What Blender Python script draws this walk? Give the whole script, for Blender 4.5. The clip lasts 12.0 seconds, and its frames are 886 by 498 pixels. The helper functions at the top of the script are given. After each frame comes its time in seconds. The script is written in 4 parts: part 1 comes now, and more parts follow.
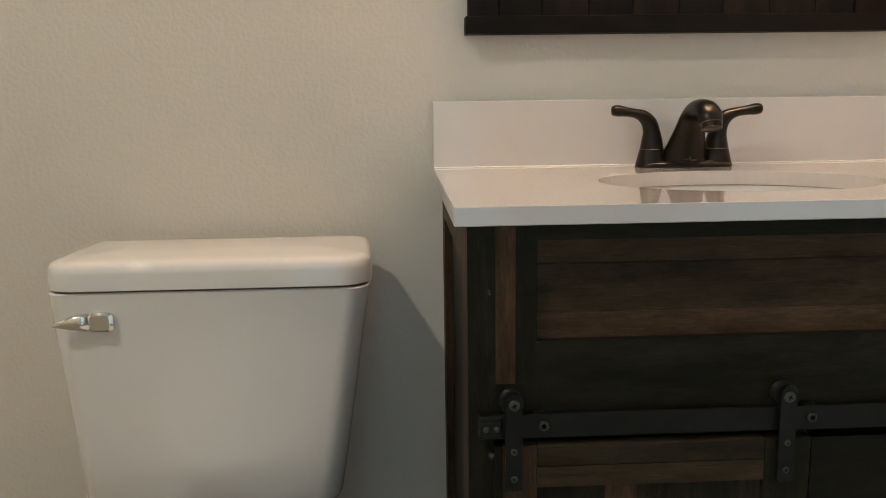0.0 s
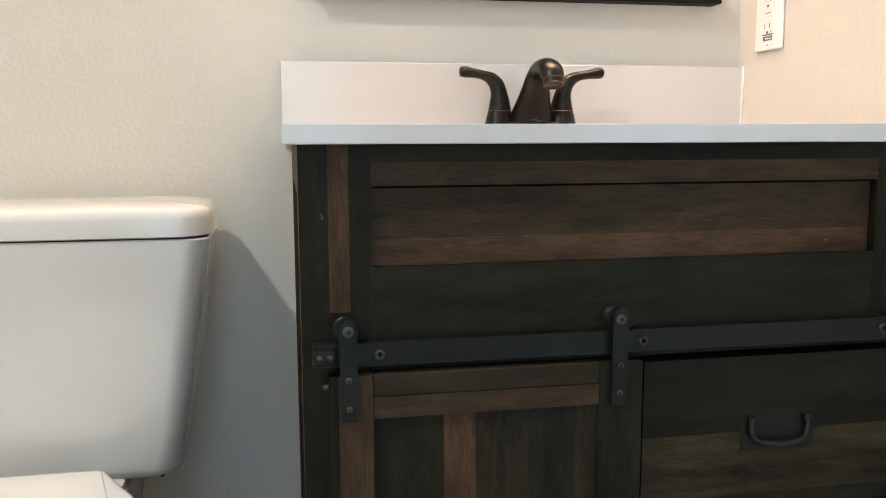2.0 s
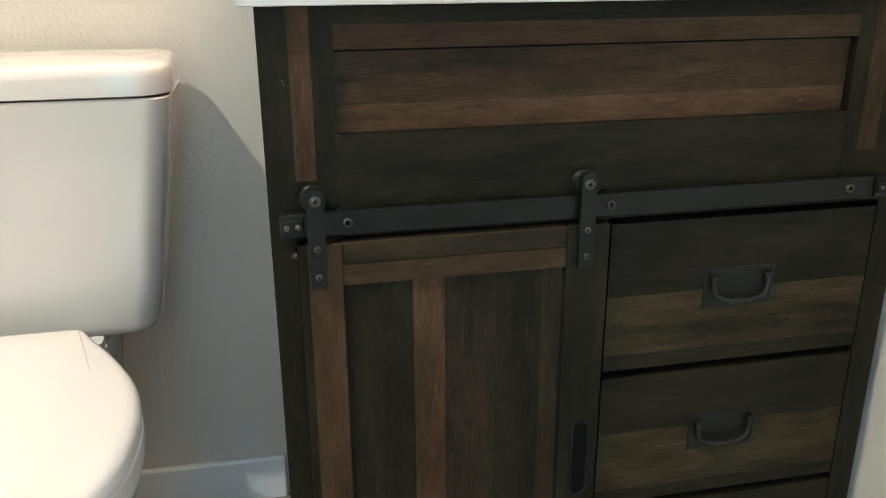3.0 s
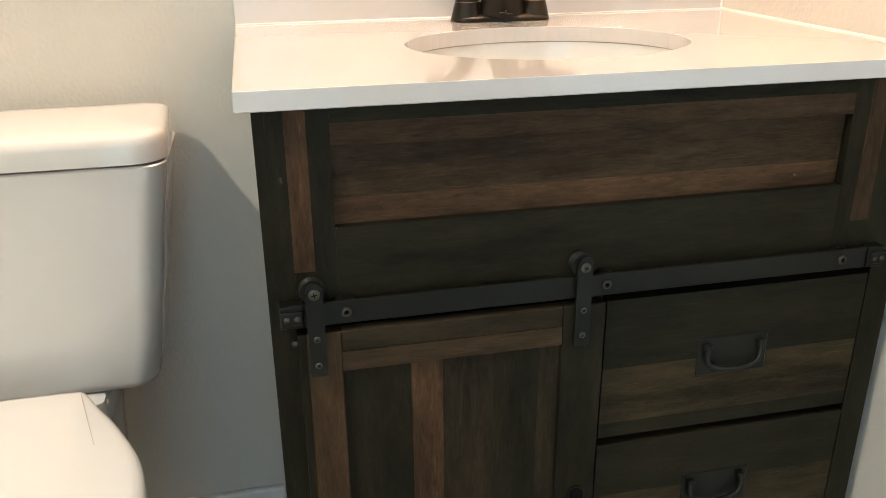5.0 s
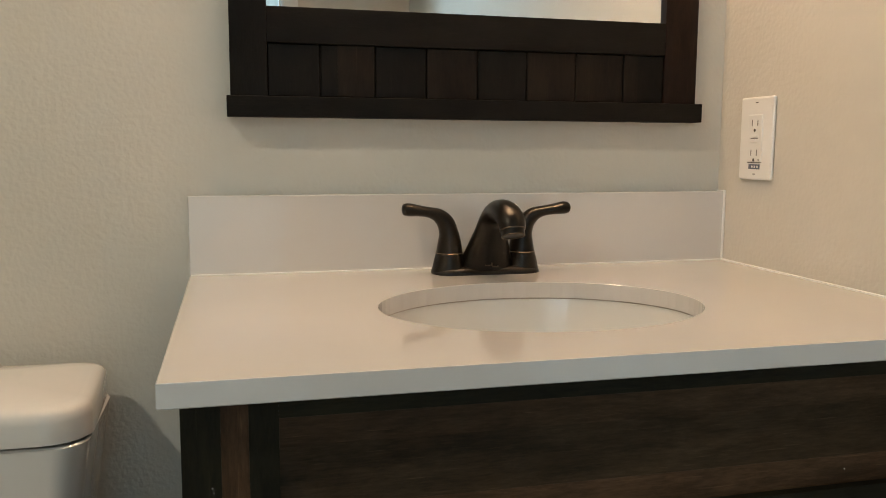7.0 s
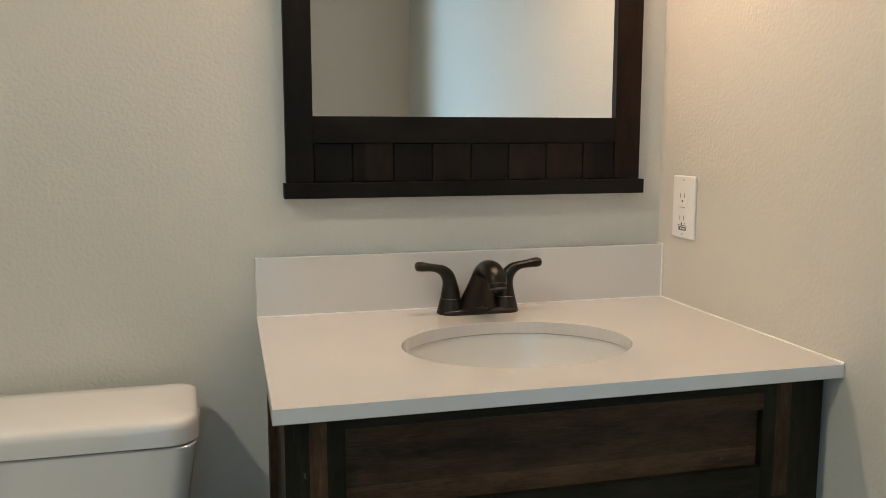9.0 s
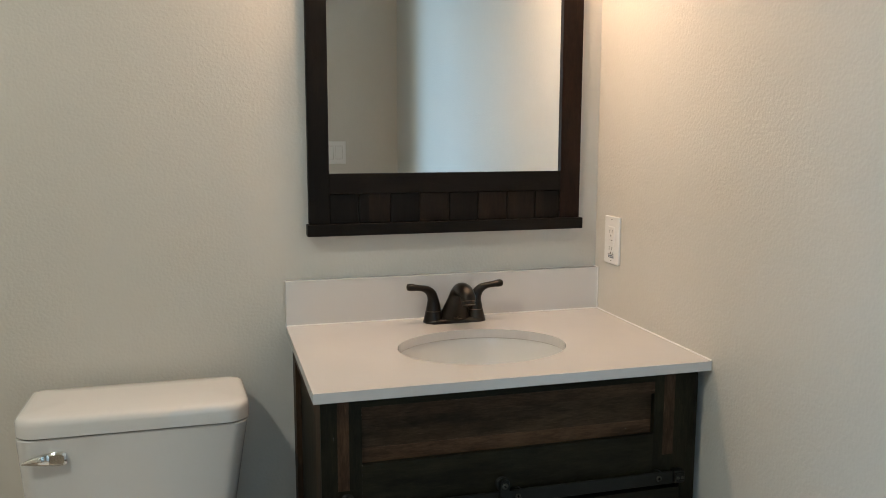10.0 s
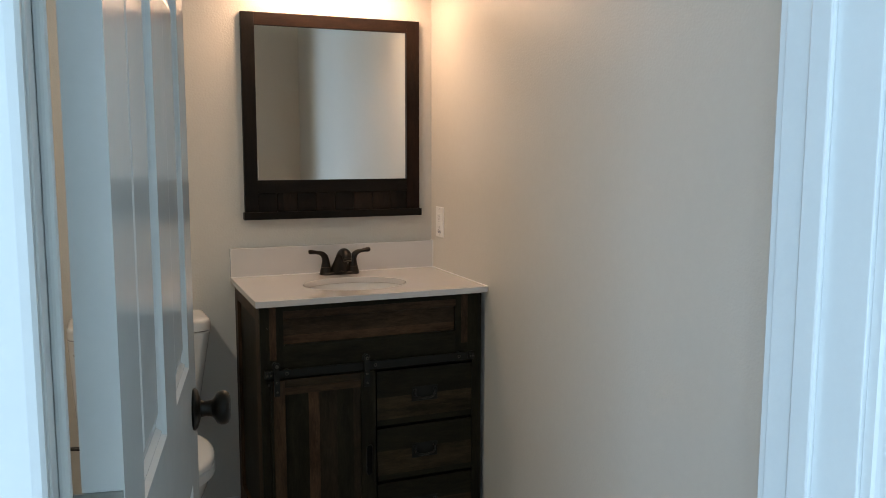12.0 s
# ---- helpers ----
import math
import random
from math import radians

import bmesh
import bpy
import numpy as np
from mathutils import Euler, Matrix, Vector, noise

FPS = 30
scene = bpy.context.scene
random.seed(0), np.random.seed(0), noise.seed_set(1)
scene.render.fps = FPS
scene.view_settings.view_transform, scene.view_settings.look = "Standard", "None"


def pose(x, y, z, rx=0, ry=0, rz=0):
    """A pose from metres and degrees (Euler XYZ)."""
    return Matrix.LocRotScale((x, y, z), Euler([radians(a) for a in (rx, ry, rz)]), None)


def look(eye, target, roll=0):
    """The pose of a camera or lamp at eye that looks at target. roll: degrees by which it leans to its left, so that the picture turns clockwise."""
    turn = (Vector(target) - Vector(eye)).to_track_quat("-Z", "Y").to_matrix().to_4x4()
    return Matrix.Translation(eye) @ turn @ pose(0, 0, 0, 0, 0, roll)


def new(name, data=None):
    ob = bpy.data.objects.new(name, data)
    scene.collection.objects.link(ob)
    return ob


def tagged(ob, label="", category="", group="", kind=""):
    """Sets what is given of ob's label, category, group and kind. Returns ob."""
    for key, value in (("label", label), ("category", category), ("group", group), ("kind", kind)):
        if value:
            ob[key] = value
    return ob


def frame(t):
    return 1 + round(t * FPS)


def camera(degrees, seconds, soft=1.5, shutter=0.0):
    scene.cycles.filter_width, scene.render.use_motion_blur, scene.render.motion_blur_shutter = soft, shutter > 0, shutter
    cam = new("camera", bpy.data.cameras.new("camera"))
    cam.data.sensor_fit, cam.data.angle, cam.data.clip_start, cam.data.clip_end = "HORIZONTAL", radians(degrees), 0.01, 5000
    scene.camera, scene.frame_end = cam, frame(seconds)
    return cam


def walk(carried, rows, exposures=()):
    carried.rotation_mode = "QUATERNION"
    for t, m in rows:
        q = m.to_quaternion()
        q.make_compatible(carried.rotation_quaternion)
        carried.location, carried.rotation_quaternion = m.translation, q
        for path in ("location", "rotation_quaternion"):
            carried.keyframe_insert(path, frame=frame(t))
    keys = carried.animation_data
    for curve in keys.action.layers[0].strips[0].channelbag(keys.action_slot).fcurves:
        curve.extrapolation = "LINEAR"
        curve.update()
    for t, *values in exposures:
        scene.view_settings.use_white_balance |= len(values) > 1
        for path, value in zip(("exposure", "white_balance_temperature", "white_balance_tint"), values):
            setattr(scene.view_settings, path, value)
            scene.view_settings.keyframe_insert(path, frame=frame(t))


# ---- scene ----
cam = camera(56.1, 12.0, 0.95)
PATH = [
    (0, (-0.838, -1.356, 1.022), (-0.743, 0.612, 0.678), -0.8),
    (0.5, (-0.815, -1.35, 0.927), (-0.619, 0.612, 0.592), -0.3),
    (1, (-0.815, -1.359, 0.894), (-0.553, 0.599, 0.583), -0.3),
    (1.5, (-0.81, -1.362, 0.886), (-0.486, 0.592, 0.61), -0.2),
    (2, (-0.786, -1.362, 0.906), (-0.415, 0.585, 0.641), -0.2),
    (2.5, (-0.779, -1.362, 0.912), (-0.372, 0.558, 0.526), -0.1),
    (2.7, (-0.774, -1.357, 0.924), (-0.373, 0.511, 0.333), -0.1),
    (4.3, (-0.767, -1.323, 1.002), (-0.372, 0.491, 0.258), -0.5),
    (4.5, (-0.767, -1.319, 1.015), (-0.372, 0.498, 0.278), -0.6),
    (5, (-0.765, -1.311, 1.068), (-0.361, 0.5, 0.322), -0.5),
    (5.5, (-0.763, -1.31, 1.103), (-0.361, 0.494, 0.338), -0.6),
    (6, (-0.762, -1.299, 1.13), (-0.334, 0.523, 0.422), -0.2),
    (6.2, (-0.76, -1.289, 1.132), (-0.313, 0.583, 0.589), 0.0),
    (6.5, (-0.755, -1.262, 1.119), (-0.29, 0.655, 0.789), 0.3),
    (7, (-0.729, -1.148, 1.091), (-0.243, 0.777, 0.846), 0.3),
    (7.2, (-0.705, -1.098, 1.095), (-0.212, 0.825, 0.851), 0.2),
    (8.8, (-0.82, -1.415, 1.187), (-0.336, 0.512, 0.961), -0.1),
    (9, (-0.828, -1.487, 1.236), (-0.332, 0.432, 0.967), 0.0),
    (9.5, (-0.849, -1.704, 1.298), (-0.345, 0.212, 1.024), 0.1),
    (10, (-0.943, -1.926, 1.375), (-0.411, -0.02, 1.087), 0.1),
    (10.5, (-0.983, -2.197, 1.408), (-0.466, -0.287, 1.118), -0.0),
    (11, (-1.029, -2.490, 1.405), (-0.325, -0.633, 1.175), 0.5),
    (11.5, (-1.108, -2.825, 1.410), (-0.355, -0.988, 1.171), 0.2),
    (12, (-1.204, -3.064, 1.391), (-0.452, -1.227, 1.148), 0.1),
]
EXPOSURES = [(0.0, -0.48, 6600, 13), (0.5, 0.05, 6100, 14), (1.0, 0.48, 5920, 13), (2.0, 0.45, 6020, 12), (2.7, 0.6, 6180, 11), (4.3, 0.87, 6510, 9), (4.5, 0.87, 6510, 9), (5.0, 0.5, 6540, 12), (5.5, 0.25, 6480, 11),
             (6.0, 0.2, 6310, 11), (6.5, -0.52, 6610, 8), (7.0, -0.6, 6760, 9), (9.0, -0.6, 6200, 7), (10.0, -0.64, 6030, 8), (10.5, -0.74, 6030, 8), (11.0, -1.06, 5950, 9), (11.5, -1.03, 5950, 13), (12.0, -1.13, 6600, 15)]
walk(cam, [(t, look(eye, target, roll)) for t, eye, target, roll in PATH], EXPOSURES)

# ---- world and lights ----
world = bpy.data.worlds.new("sky")
scene.world = world
world.use_nodes = True
wn = world.node_tree.nodes
sky = wn.new("ShaderNodeTexSky")
sky.sky_type, sky.sun_disc, sky.sun_elevation, sky.sun_rotation = "NISHITA", False, radians(45), radians(200)
world.node_tree.links.new(sky.outputs["Color"], wn["Background"].inputs["Color"])
wn["Background"].inputs["Strength"].default_value = 0.1

BULBS = (-0.61, -0.41, -0.21)
BULB_Y, BULB_Z = -0.15, 2.01
CAN = (-2.0, -1.32)


def lamp(name, kind, m, energy, color):
    data = bpy.data.lights.new(name, kind)
    data.energy, data.color = energy, color
    ob = new(name, data)
    ob.matrix_basis = m
    return data


for bx in BULBS:
    lamp("bulb_light", "POINT", pose(bx, BULB_Y, BULB_Z - 0.01), 11.5, (1.0, 0.655, 0.42)).shadow_soft_size = 0.035
data = lamp("can_light", "AREA", pose(CAN[0], CAN[1], 2.725), 30.0, (0.98, 0.95, 0.80))
data.shape, data.size = "DISK", 0.09
# daylight from the tall west window of the hall
data = lamp("hall_light", "AREA", pose(-3.22, -4.9, 1.10, 0, -90, 0), 340.0, (0.442, 0.71, 0.955))
data.shape, data.size, data.size_y = "RECTANGLE", 2.05, 1.35
# Added fill for the toilet and vanity fronts; its south window is unseen.
data = lamp("hall_light", "AREA", pose(-2.0, -5.87, 1.55, -90, 0, 180), 14.0, (0.52, 0.74, 0.98))
data.shape, data.size, data.size_y = "RECTANGLE", 1.1, 1.1


# ---- materials ----
def material(name, color, rough=0.5, metal=0.0, vary=0.08, scale=6.0, fine=120.0, bump=0.0, bump_scale=200.0, random=0.0, stretch=(1, 1, 1), coat=0.0, spec=0.5, soft=0.5):
    """A painted, glazed or metal surface with stains at one scale, grain at another, and fine relief."""
    mat = bpy.data.materials.new(name)
    mat.use_nodes = True
    n, l = mat.node_tree.nodes, mat.node_tree.links
    bsdf = n["Principled BSDF"]
    bsdf.inputs["Metallic"].default_value = metal
    bsdf.inputs["Coat Weight"].default_value = coat
    bsdf.inputs["Coat Roughness"].default_value = 0.06
    bsdf.inputs["Specular IOR Level"].default_value = spec
    tc, mp = n.new("ShaderNodeTexCoord"), n.new("ShaderNodeMapping")
    mp.inputs["Scale"].default_value = stretch
    l.new(tc.outputs["Object"], mp.inputs["Vector"])
    big, small = n.new("ShaderNodeTexNoise"), n.new("ShaderNodeTexNoise")
    big.inputs["Scale"].default_value, big.inputs["Detail"].default_value = scale, 3
    small.inputs["Scale"].default_value, small.inputs["Detail"].default_value = fine, 4
    for t in (big, small):
        l.new(mp.outputs["Vector"], t.inputs["Vector"])
    add = n.new("ShaderNodeMath")
    add.operation = "MULTIPLY_ADD"
    l.new(small.outputs["Fac"], add.inputs[0])
    add.inputs[1].default_value = 0.5
    l.new(big.outputs["Fac"], add.inputs[2])
    rng = n.new("ShaderNodeMapRange")
    rng.inputs["From Min"].default_value, rng.inputs["From Max"].default_value = 0.45, 1.05
    rng.inputs["To Min"].default_value, rng.inputs["To Max"].default_value = 1 - vary, 1 + vary
    l.new(add.outputs[0], rng.inputs["Value"])
    value = rng.outputs[0]
    if random:
        info, r2, mul = n.new("ShaderNodeObjectInfo"), n.new("ShaderNodeMapRange"), n.new("ShaderNodeMath")
        r2.inputs["To Min"].default_value, r2.inputs["To Max"].default_value = 1 - random, 1 + random
        l.new(info.outputs["Random"], r2.inputs["Value"])
        mul.operation = "MULTIPLY"
        l.new(value, mul.inputs[0])
        l.new(r2.outputs[0], mul.inputs[1])
        value = mul.outputs[0]
    mix = n.new("ShaderNodeVectorMath")
    mix.operation = "SCALE"
    mix.inputs[0].default_value = color
    l.new(value, mix.inputs["Scale"])
    l.new(mix.outputs[0], bsdf.inputs["Base Color"])
    rr = n.new("ShaderNodeMapRange")
    rr.inputs["To Min"].default_value, rr.inputs["To Max"].default_value = max(0.02, rough * 0.85), min(1, rough * 1.15)
    l.new(big.outputs["Fac"], rr.inputs["Value"])
    l.new(rr.outputs[0], bsdf.inputs["Roughness"])
    if bump:
        b, t = n.new("ShaderNodeBump"), n.new("ShaderNodeTexNoise")
        t.inputs["Scale"].default_value, t.inputs["Detail"].default_value, t.inputs["Roughness"].default_value = bump_scale, 2, soft
        l.new(mp.outputs["Vector"], t.inputs["Vector"])
        b.inputs["Strength"].default_value, b.inputs["Distance"].default_value = 1.0, bump
        l.new(t.outputs["Fac"], b.inputs["Height"])
        l.new(b.outputs["Normal"], bsdf.inputs["Normal"])
    return mat


def wood(name, dark, light, along):
    """Dark stained laminate with a grain along x or z, fine pores, worn dark patches and pale scratches."""
    mat = bpy.data.materials.new(name)
    mat.use_nodes = True
    n, l = mat.node_tree.nodes, mat.node_tree.links
    bsdf = n["Principled BSDF"]
    bsdf.inputs["Specular IOR Level"].default_value = 0.12
    tc, mp, info, off = n.new("ShaderNodeTexCoord"), n.new("ShaderNodeMapping"), n.new("ShaderNodeObjectInfo"), n.new("ShaderNodeVectorMath")
    mp.inputs["Scale"].default_value = (2.2, 16, 16) if along == "x" else (16, 16, 2.2)
    l.new(tc.outputs["Object"], mp.inputs["Vector"])
    sc = n.new("ShaderNodeMath")
    sc.operation = "MULTIPLY"
    sc.inputs[1].default_value = 37.0
    l.new(info.outputs["Random"], sc.inputs[0])
    off.operation = "ADD"
    l.new(mp.outputs["Vector"], off.inputs[0])
    l.new(sc.outputs[0], off.inputs[1])
    grain, pores, blotch, mottle = (n.new("ShaderNodeTexNoise") for _ in range(4))
    for t, s_, d in ((grain, 4.5, 8), (pores, 34.0, 6), (blotch, 1.1, 3)):
        t.inputs["Scale"].default_value, t.inputs["Detail"].default_value = s_, d
        l.new(off.outputs[0], t.inputs["Vector"])
    grain.inputs["Distortion"].default_value, grain.inputs["Roughness"].default_value = 0.9, 0.65
    mottle.inputs["Scale"].default_value, mottle.inputs["Detail"].default_value, mottle.inputs["Roughness"].default_value = 9.0, 7, 0.72
    mp2 = n.new("ShaderNodeMapping")
    mp2.inputs["Scale"].default_value = (1, 4, 4) if along == "x" else (4, 4, 1)
    l.new(tc.outputs["Object"], mp2.inputs["Vector"])
    l.new(mp2.outputs["Vector"], mottle.inputs["Vector"])
    s0, s1, s2 = n.new("ShaderNodeMath"), n.new("ShaderNodeMath"), n.new("ShaderNodeMath")
    s0.operation = s1.operation = s2.operation = "MULTIPLY_ADD"
    l.new(mottle.outputs["Fac"], s0.inputs[0])
    s0.inputs[1].default_value = 1.15
    l.new(grain.outputs["Fac"], s0.inputs[2])
    l.new(pores.outputs["Fac"], s1.inputs[0])
    s1.inputs[1].default_value = 0.70
    l.new(s0.outputs[0], s1.inputs[2])
    l.new(blotch.outputs["Fac"], s2.inputs[0])
    s2.inputs[1].default_value = 0.9
    l.new(s1.outputs[0], s2.inputs[2])
    ramp = n.new("ShaderNodeValToRGB")
    ramp.color_ramp.elements[0].position, ramp.color_ramp.elements[1].position = 0.37, 0.66
    ramp.color_ramp.elements[0].color, ramp.color_ramp.elements[1].color = (*dark, 1), (*light, 1)
    half = n.new("ShaderNodeMath")
    half.operation = "MULTIPLY"
    half.inputs[1].default_value = 0.2667
    l.new(s2.outputs[0], half.inputs[0])
    l.new(half.outputs[0], ramp.inputs["Fac"])
    stain, dim = n.new("ShaderNodeTexNoise"), n.new("ShaderNodeMapRange")
    stain.inputs["Scale"].default_value, stain.inputs["Detail"].default_value, stain.inputs["Roughness"].default_value = 5.0, 9, 0.78
    l.new(mp2.outputs["Vector"], stain.inputs["Vector"])
    dim.inputs["From Min"].default_value, dim.inputs["From Max"].default_value = 0.40, 0.55
    dim.inputs["To Min"].default_value, dim.inputs["To Max"].default_value = 0.62, 1.08
    l.new(stain.outputs["Fac"], dim.inputs["Value"])
    mp3, scratch, pale = n.new("ShaderNodeMapping"), n.new("ShaderNodeTexNoise"), n.new("ShaderNodeMapRange")
    mp3.inputs["Scale"].default_value = (1, 40, 40) if along == "x" else (40, 40, 1)
    l.new(tc.outputs["Object"], mp3.inputs["Vector"])
    l.new(mp3.outputs["Vector"], scratch.inputs["Vector"])
    scratch.inputs["Scale"].default_value, scratch.inputs["Detail"].default_value = 14.0, 2
    pale.inputs["From Min"].default_value, pale.inputs["From Max"].default_value = 0.66, 0.74
    pale.inputs["To Min"].default_value, pale.inputs["To Max"].default_value = 1.0, 1.7
    l.new(scratch.outputs["Fac"], pale.inputs["Value"])
    both, tint = n.new("ShaderNodeMath"), n.new("ShaderNodeVectorMath")
    both.operation, tint.operation = "MULTIPLY", "SCALE"
    l.new(dim.outputs[0], both.inputs[0])
    l.new(pale.outputs[0], both.inputs[1])
    l.new(ramp.outputs["Color"], tint.inputs[0])
    l.new(both.outputs[0], tint.inputs["Scale"])
    l.new(tint.outputs[0], bsdf.inputs["Base Color"])
    rr = n.new("ShaderNodeMapRange")
    rr.inputs["To Min"].default_value, rr.inputs["To Max"].default_value = 0.42, 0.6
    l.new(grain.outputs["Fac"], rr.inputs["Value"])
    l.new(rr.outputs[0], bsdf.inputs["Roughness"])
    b = n.new("ShaderNodeBump")
    b.inputs["Strength"].default_value, b.inputs["Distance"].default_value = 0.6, 0.0003
    l.new(pores.outputs["Fac"], b.inputs["Height"])
    l.new(b.outputs["Normal"], bsdf.inputs["Normal"])
    return mat


WALL = material("greige_orange_peel_paint", (0.62, 0.59, 0.535), 0.42, vary=0.03, scale=1.5, fine=40, bump=0.0008, bump_scale=150, soft=0.4)
CEIL = material("ceiling_paint", (0.78, 0.77, 0.74), 0.7, vary=0.03, bump=0.001, bump_scale=160)
TRIM = material("white_semigloss_paint", (0.78, 0.79, 0.78), 0.3, vary=0.02, bump=0.0002, bump_scale=60)
DOORP = material("white_door_paint", (0.80, 0.81, 0.80), 0.20, vary=0.03, bump=0.0001, bump_scale=25)
FLOOR = material("floor_vinyl", (0.30, 0.25, 0.20), 0.45, vary=0.25, scale=3, fine=60, stretch=(1, 6, 1), bump=0.0004)
QUARTZ = material("white_quartz", (0.63, 0.605, 0.588), 0.05, vary=0.02, scale=8, fine=400, coat=0.6)
PORCELAIN = material("white_porcelain", (0.71, 0.695, 0.68), 0.035, vary=0.015, scale=3, coat=0.5)
BASIN = material("white_basin_porcelain", (0.70, 0.69, 0.67), 0.07, vary=0.015, scale=3)
SEATP = material("white_seat_plastic", (0.68, 0.685, 0.685), 0.14, vary=0.015, scale=3)
CHROME = material("chrome", (0.80, 0.80, 0.78), 0.09, metal=1.0, vary=0.03)
BRONZE = material("oil_rubbed_bronze", (0.0140, 0.0104, 0.0073), 0.31, metal=0.55, vary=0.45, scale=25, fine=260, bump=0.0001, bump_scale=300)
COPPER = material("worn_copper_edge", (0.12, 0.088, 0.064), 0.36, metal=0.9, vary=0.3, scale=60)
IRON = material("matte_black_iron", (0.0078, 0.0083, 0.0063), 0.42, metal=0.1, spec=0.26, vary=0.3, scale=30, fine=400, bump=0.00012, bump_scale=500)
BAIL = material("worn_black_iron", (0.0080, 0.0082, 0.0065), 0.34, metal=0.1, spec=0.4, vary=0.4, scale=40, fine=400, bump=0.0001, bump_scale=500)
SCREW = material("dull_steel_screw", (0.085, 0.081, 0.066), 0.38, metal=0.85, vary=0.2, scale=80)
# Near-black for the shade in gaps, slots and recesses, and for the mirror backing.
BLACK = material("black_gap_shade", (0.004, 0.004, 0.004), 0.9, spec=0.08)
PLATE = material("white_plastic", (0.82, 0.81, 0.79), 0.3, vary=0.01)
LABELBLUE = material("blue_grey_label", (0.12, 0.14, 0.20), 0.5, vary=0.4, scale=300)
SLOT = material("slot_shadow_plastic", (0.06, 0.05, 0.05), 0.6)
HOSE = material("dark_braided_hose", (0.05, 0.045, 0.04), 0.4, metal=0.5, vary=0.5, scale=200, bump=0.0006, bump_scale=300)
# Caulk grey of the basin seam, also for the switch gaps and the lid line.
SEAM = material("grey_seam_gap_line", (0.36, 0.33, 0.29), 0.7)
HINGE = material("satin_nickel_hinge", (0.34, 0.34, 0.32), 0.4, metal=0.8, vary=0.2, scale=50)

D1, D2 = (0.0062, 0.0057, 0.0035), (0.0262, 0.0224, 0.0116)
M1, M2 = (0.0185, 0.0114, 0.0064), (0.0900, 0.0530, 0.0290)
B1, B2 = (0.0275, 0.0158, 0.0086), (0.1200, 0.0655, 0.0350)
P1, P2 = (0.0150, 0.0098, 0.0056), (0.0730, 0.0460, 0.0255)
PANEL_X = wood("worn_panel_wood_x", P1, P2, "x")
O1, O2 = (0.0120, 0.0090, 0.0047), (0.0680, 0.0480, 0.0240)
OLIVE_X = wood("olive_brown_wood_x", O1, O2, "x")
U1, U2 = (0.0092, 0.0071, 0.0043), (0.0440, 0.0312, 0.0180)
UMBER_X, UMBER_Z = wood("dark_umber_wood_x", U1, U2, "x"), wood("dark_umber_wood_z", U1, U2, "z")
F1, F2 = (0.0038, 0.0031, 0.0025), (0.0125, 0.0096, 0.0072)
FRAME_X, FRAME_Z = wood("mirror_frame_wood_x", F1, F2, "x"), wood("mirror_frame_wood_z", F1, F2, "z")
RUST_Z = wood("mirror_plank_rust_z", (0.0072, 0.0049, 0.0034), (0.0280, 0.0182, 0.0122), "z")
RED_X, RED_Z = wood("mirror_frame_red_x", (0.0060, 0.0031, 0.0021), (0.025, 0.0120, 0.0075), "x"), wood("mirror_frame_red_z", (0.0060, 0.0031, 0.0021), (0.025, 0.0120, 0.0075), "z")
DARK_X, DARK_Z = wood("espresso_wood_x", D1, D2, "x"), wood("espresso_wood_z", D1, D2, "z")
MID_X, MID_Z = wood("umber_wood_x", M1, M2, "x"), wood("umber_wood_z", M1, M2, "z")
BROWN_X, BROWN_Z = wood("brown_wood_x", B1, B2, "x"), wood("brown_wood_z", B1, B2, "z")

mirror_mat = bpy.data.materials.new("mirror_silver")
mirror_mat.use_nodes = True
mirror_mat.node_tree.nodes["Principled BSDF"].inputs["Base Color"].default_value = (0.90, 0.92, 0.91, 1)
mirror_mat.node_tree.nodes["Principled BSDF"].inputs["Metallic"].default_value = 1.0
mirror_mat.node_tree.nodes["Principled BSDF"].inputs["Roughness"].default_value = 0.0

glass_mat = bpy.data.materials.new("window_glass")
glass_mat.use_nodes = True
glass_mat.node_tree.nodes["Principled BSDF"].inputs["Transmission Weight"].default_value = 1.0
glass_mat.node_tree.nodes["Principled BSDF"].inputs["Roughness"].default_value = 0.0
glass_mat.node_tree.nodes["Principled BSDF"].inputs["IOR"].default_value = 1.05


def glow(name, color, strength):
    mat = bpy.data.materials.new(name)
    mat.use_nodes = True
    b = mat.node_tree.nodes["Principled BSDF"]
    b.inputs["Base Color"].default_value = (0.8, 0.78, 0.72, 1)
    b.inputs["Emission Color"].default_value = (*color, 1)
    b.inputs["Emission Strength"].default_value = strength
    return mat


BULB = glow("lit_bulb", (1.0, 0.72, 0.4), 12.0)
SHADE = glow("lit_frosted_shade", (1.0, 0.74, 0.42), 2.5)
CANGLOW = glow("lit_can_lens", (1.0, 0.9, 0.75), 8.0)


# ---- mesh helpers ----
def put(name, bm, mat, parent=None, at=(0, 0, 0), smooth=False):
    for f in bm.faces:
        f.smooth = smooth
    bmesh.ops.recalc_face_normals(bm, faces=bm.faces)
    me = bpy.data.meshes.new(name)
    bm.to_mesh(me)
    bm.free()
    me.materials.append(mat)
    ob = new(name, me)
    if smooth:
        me.set_sharp_from_angle(angle=radians(38))
    if parent is not None:
        ob.parent = parent
    return ob


def part(name, bm, mat, parent, label="", smooth=False):
    """One mesh object under a thing or a part; the mesh is given in world metres and shares its thing's origin."""
    root = parent
    while root.parent is not None:
        root = root.parent
    bmesh.ops.transform(bm, matrix=root.matrix_basis.inverted(), verts=bm.verts)
    ob = put(name, bm, mat, parent, smooth=smooth)
    return tagged(ob, label) if label else ob


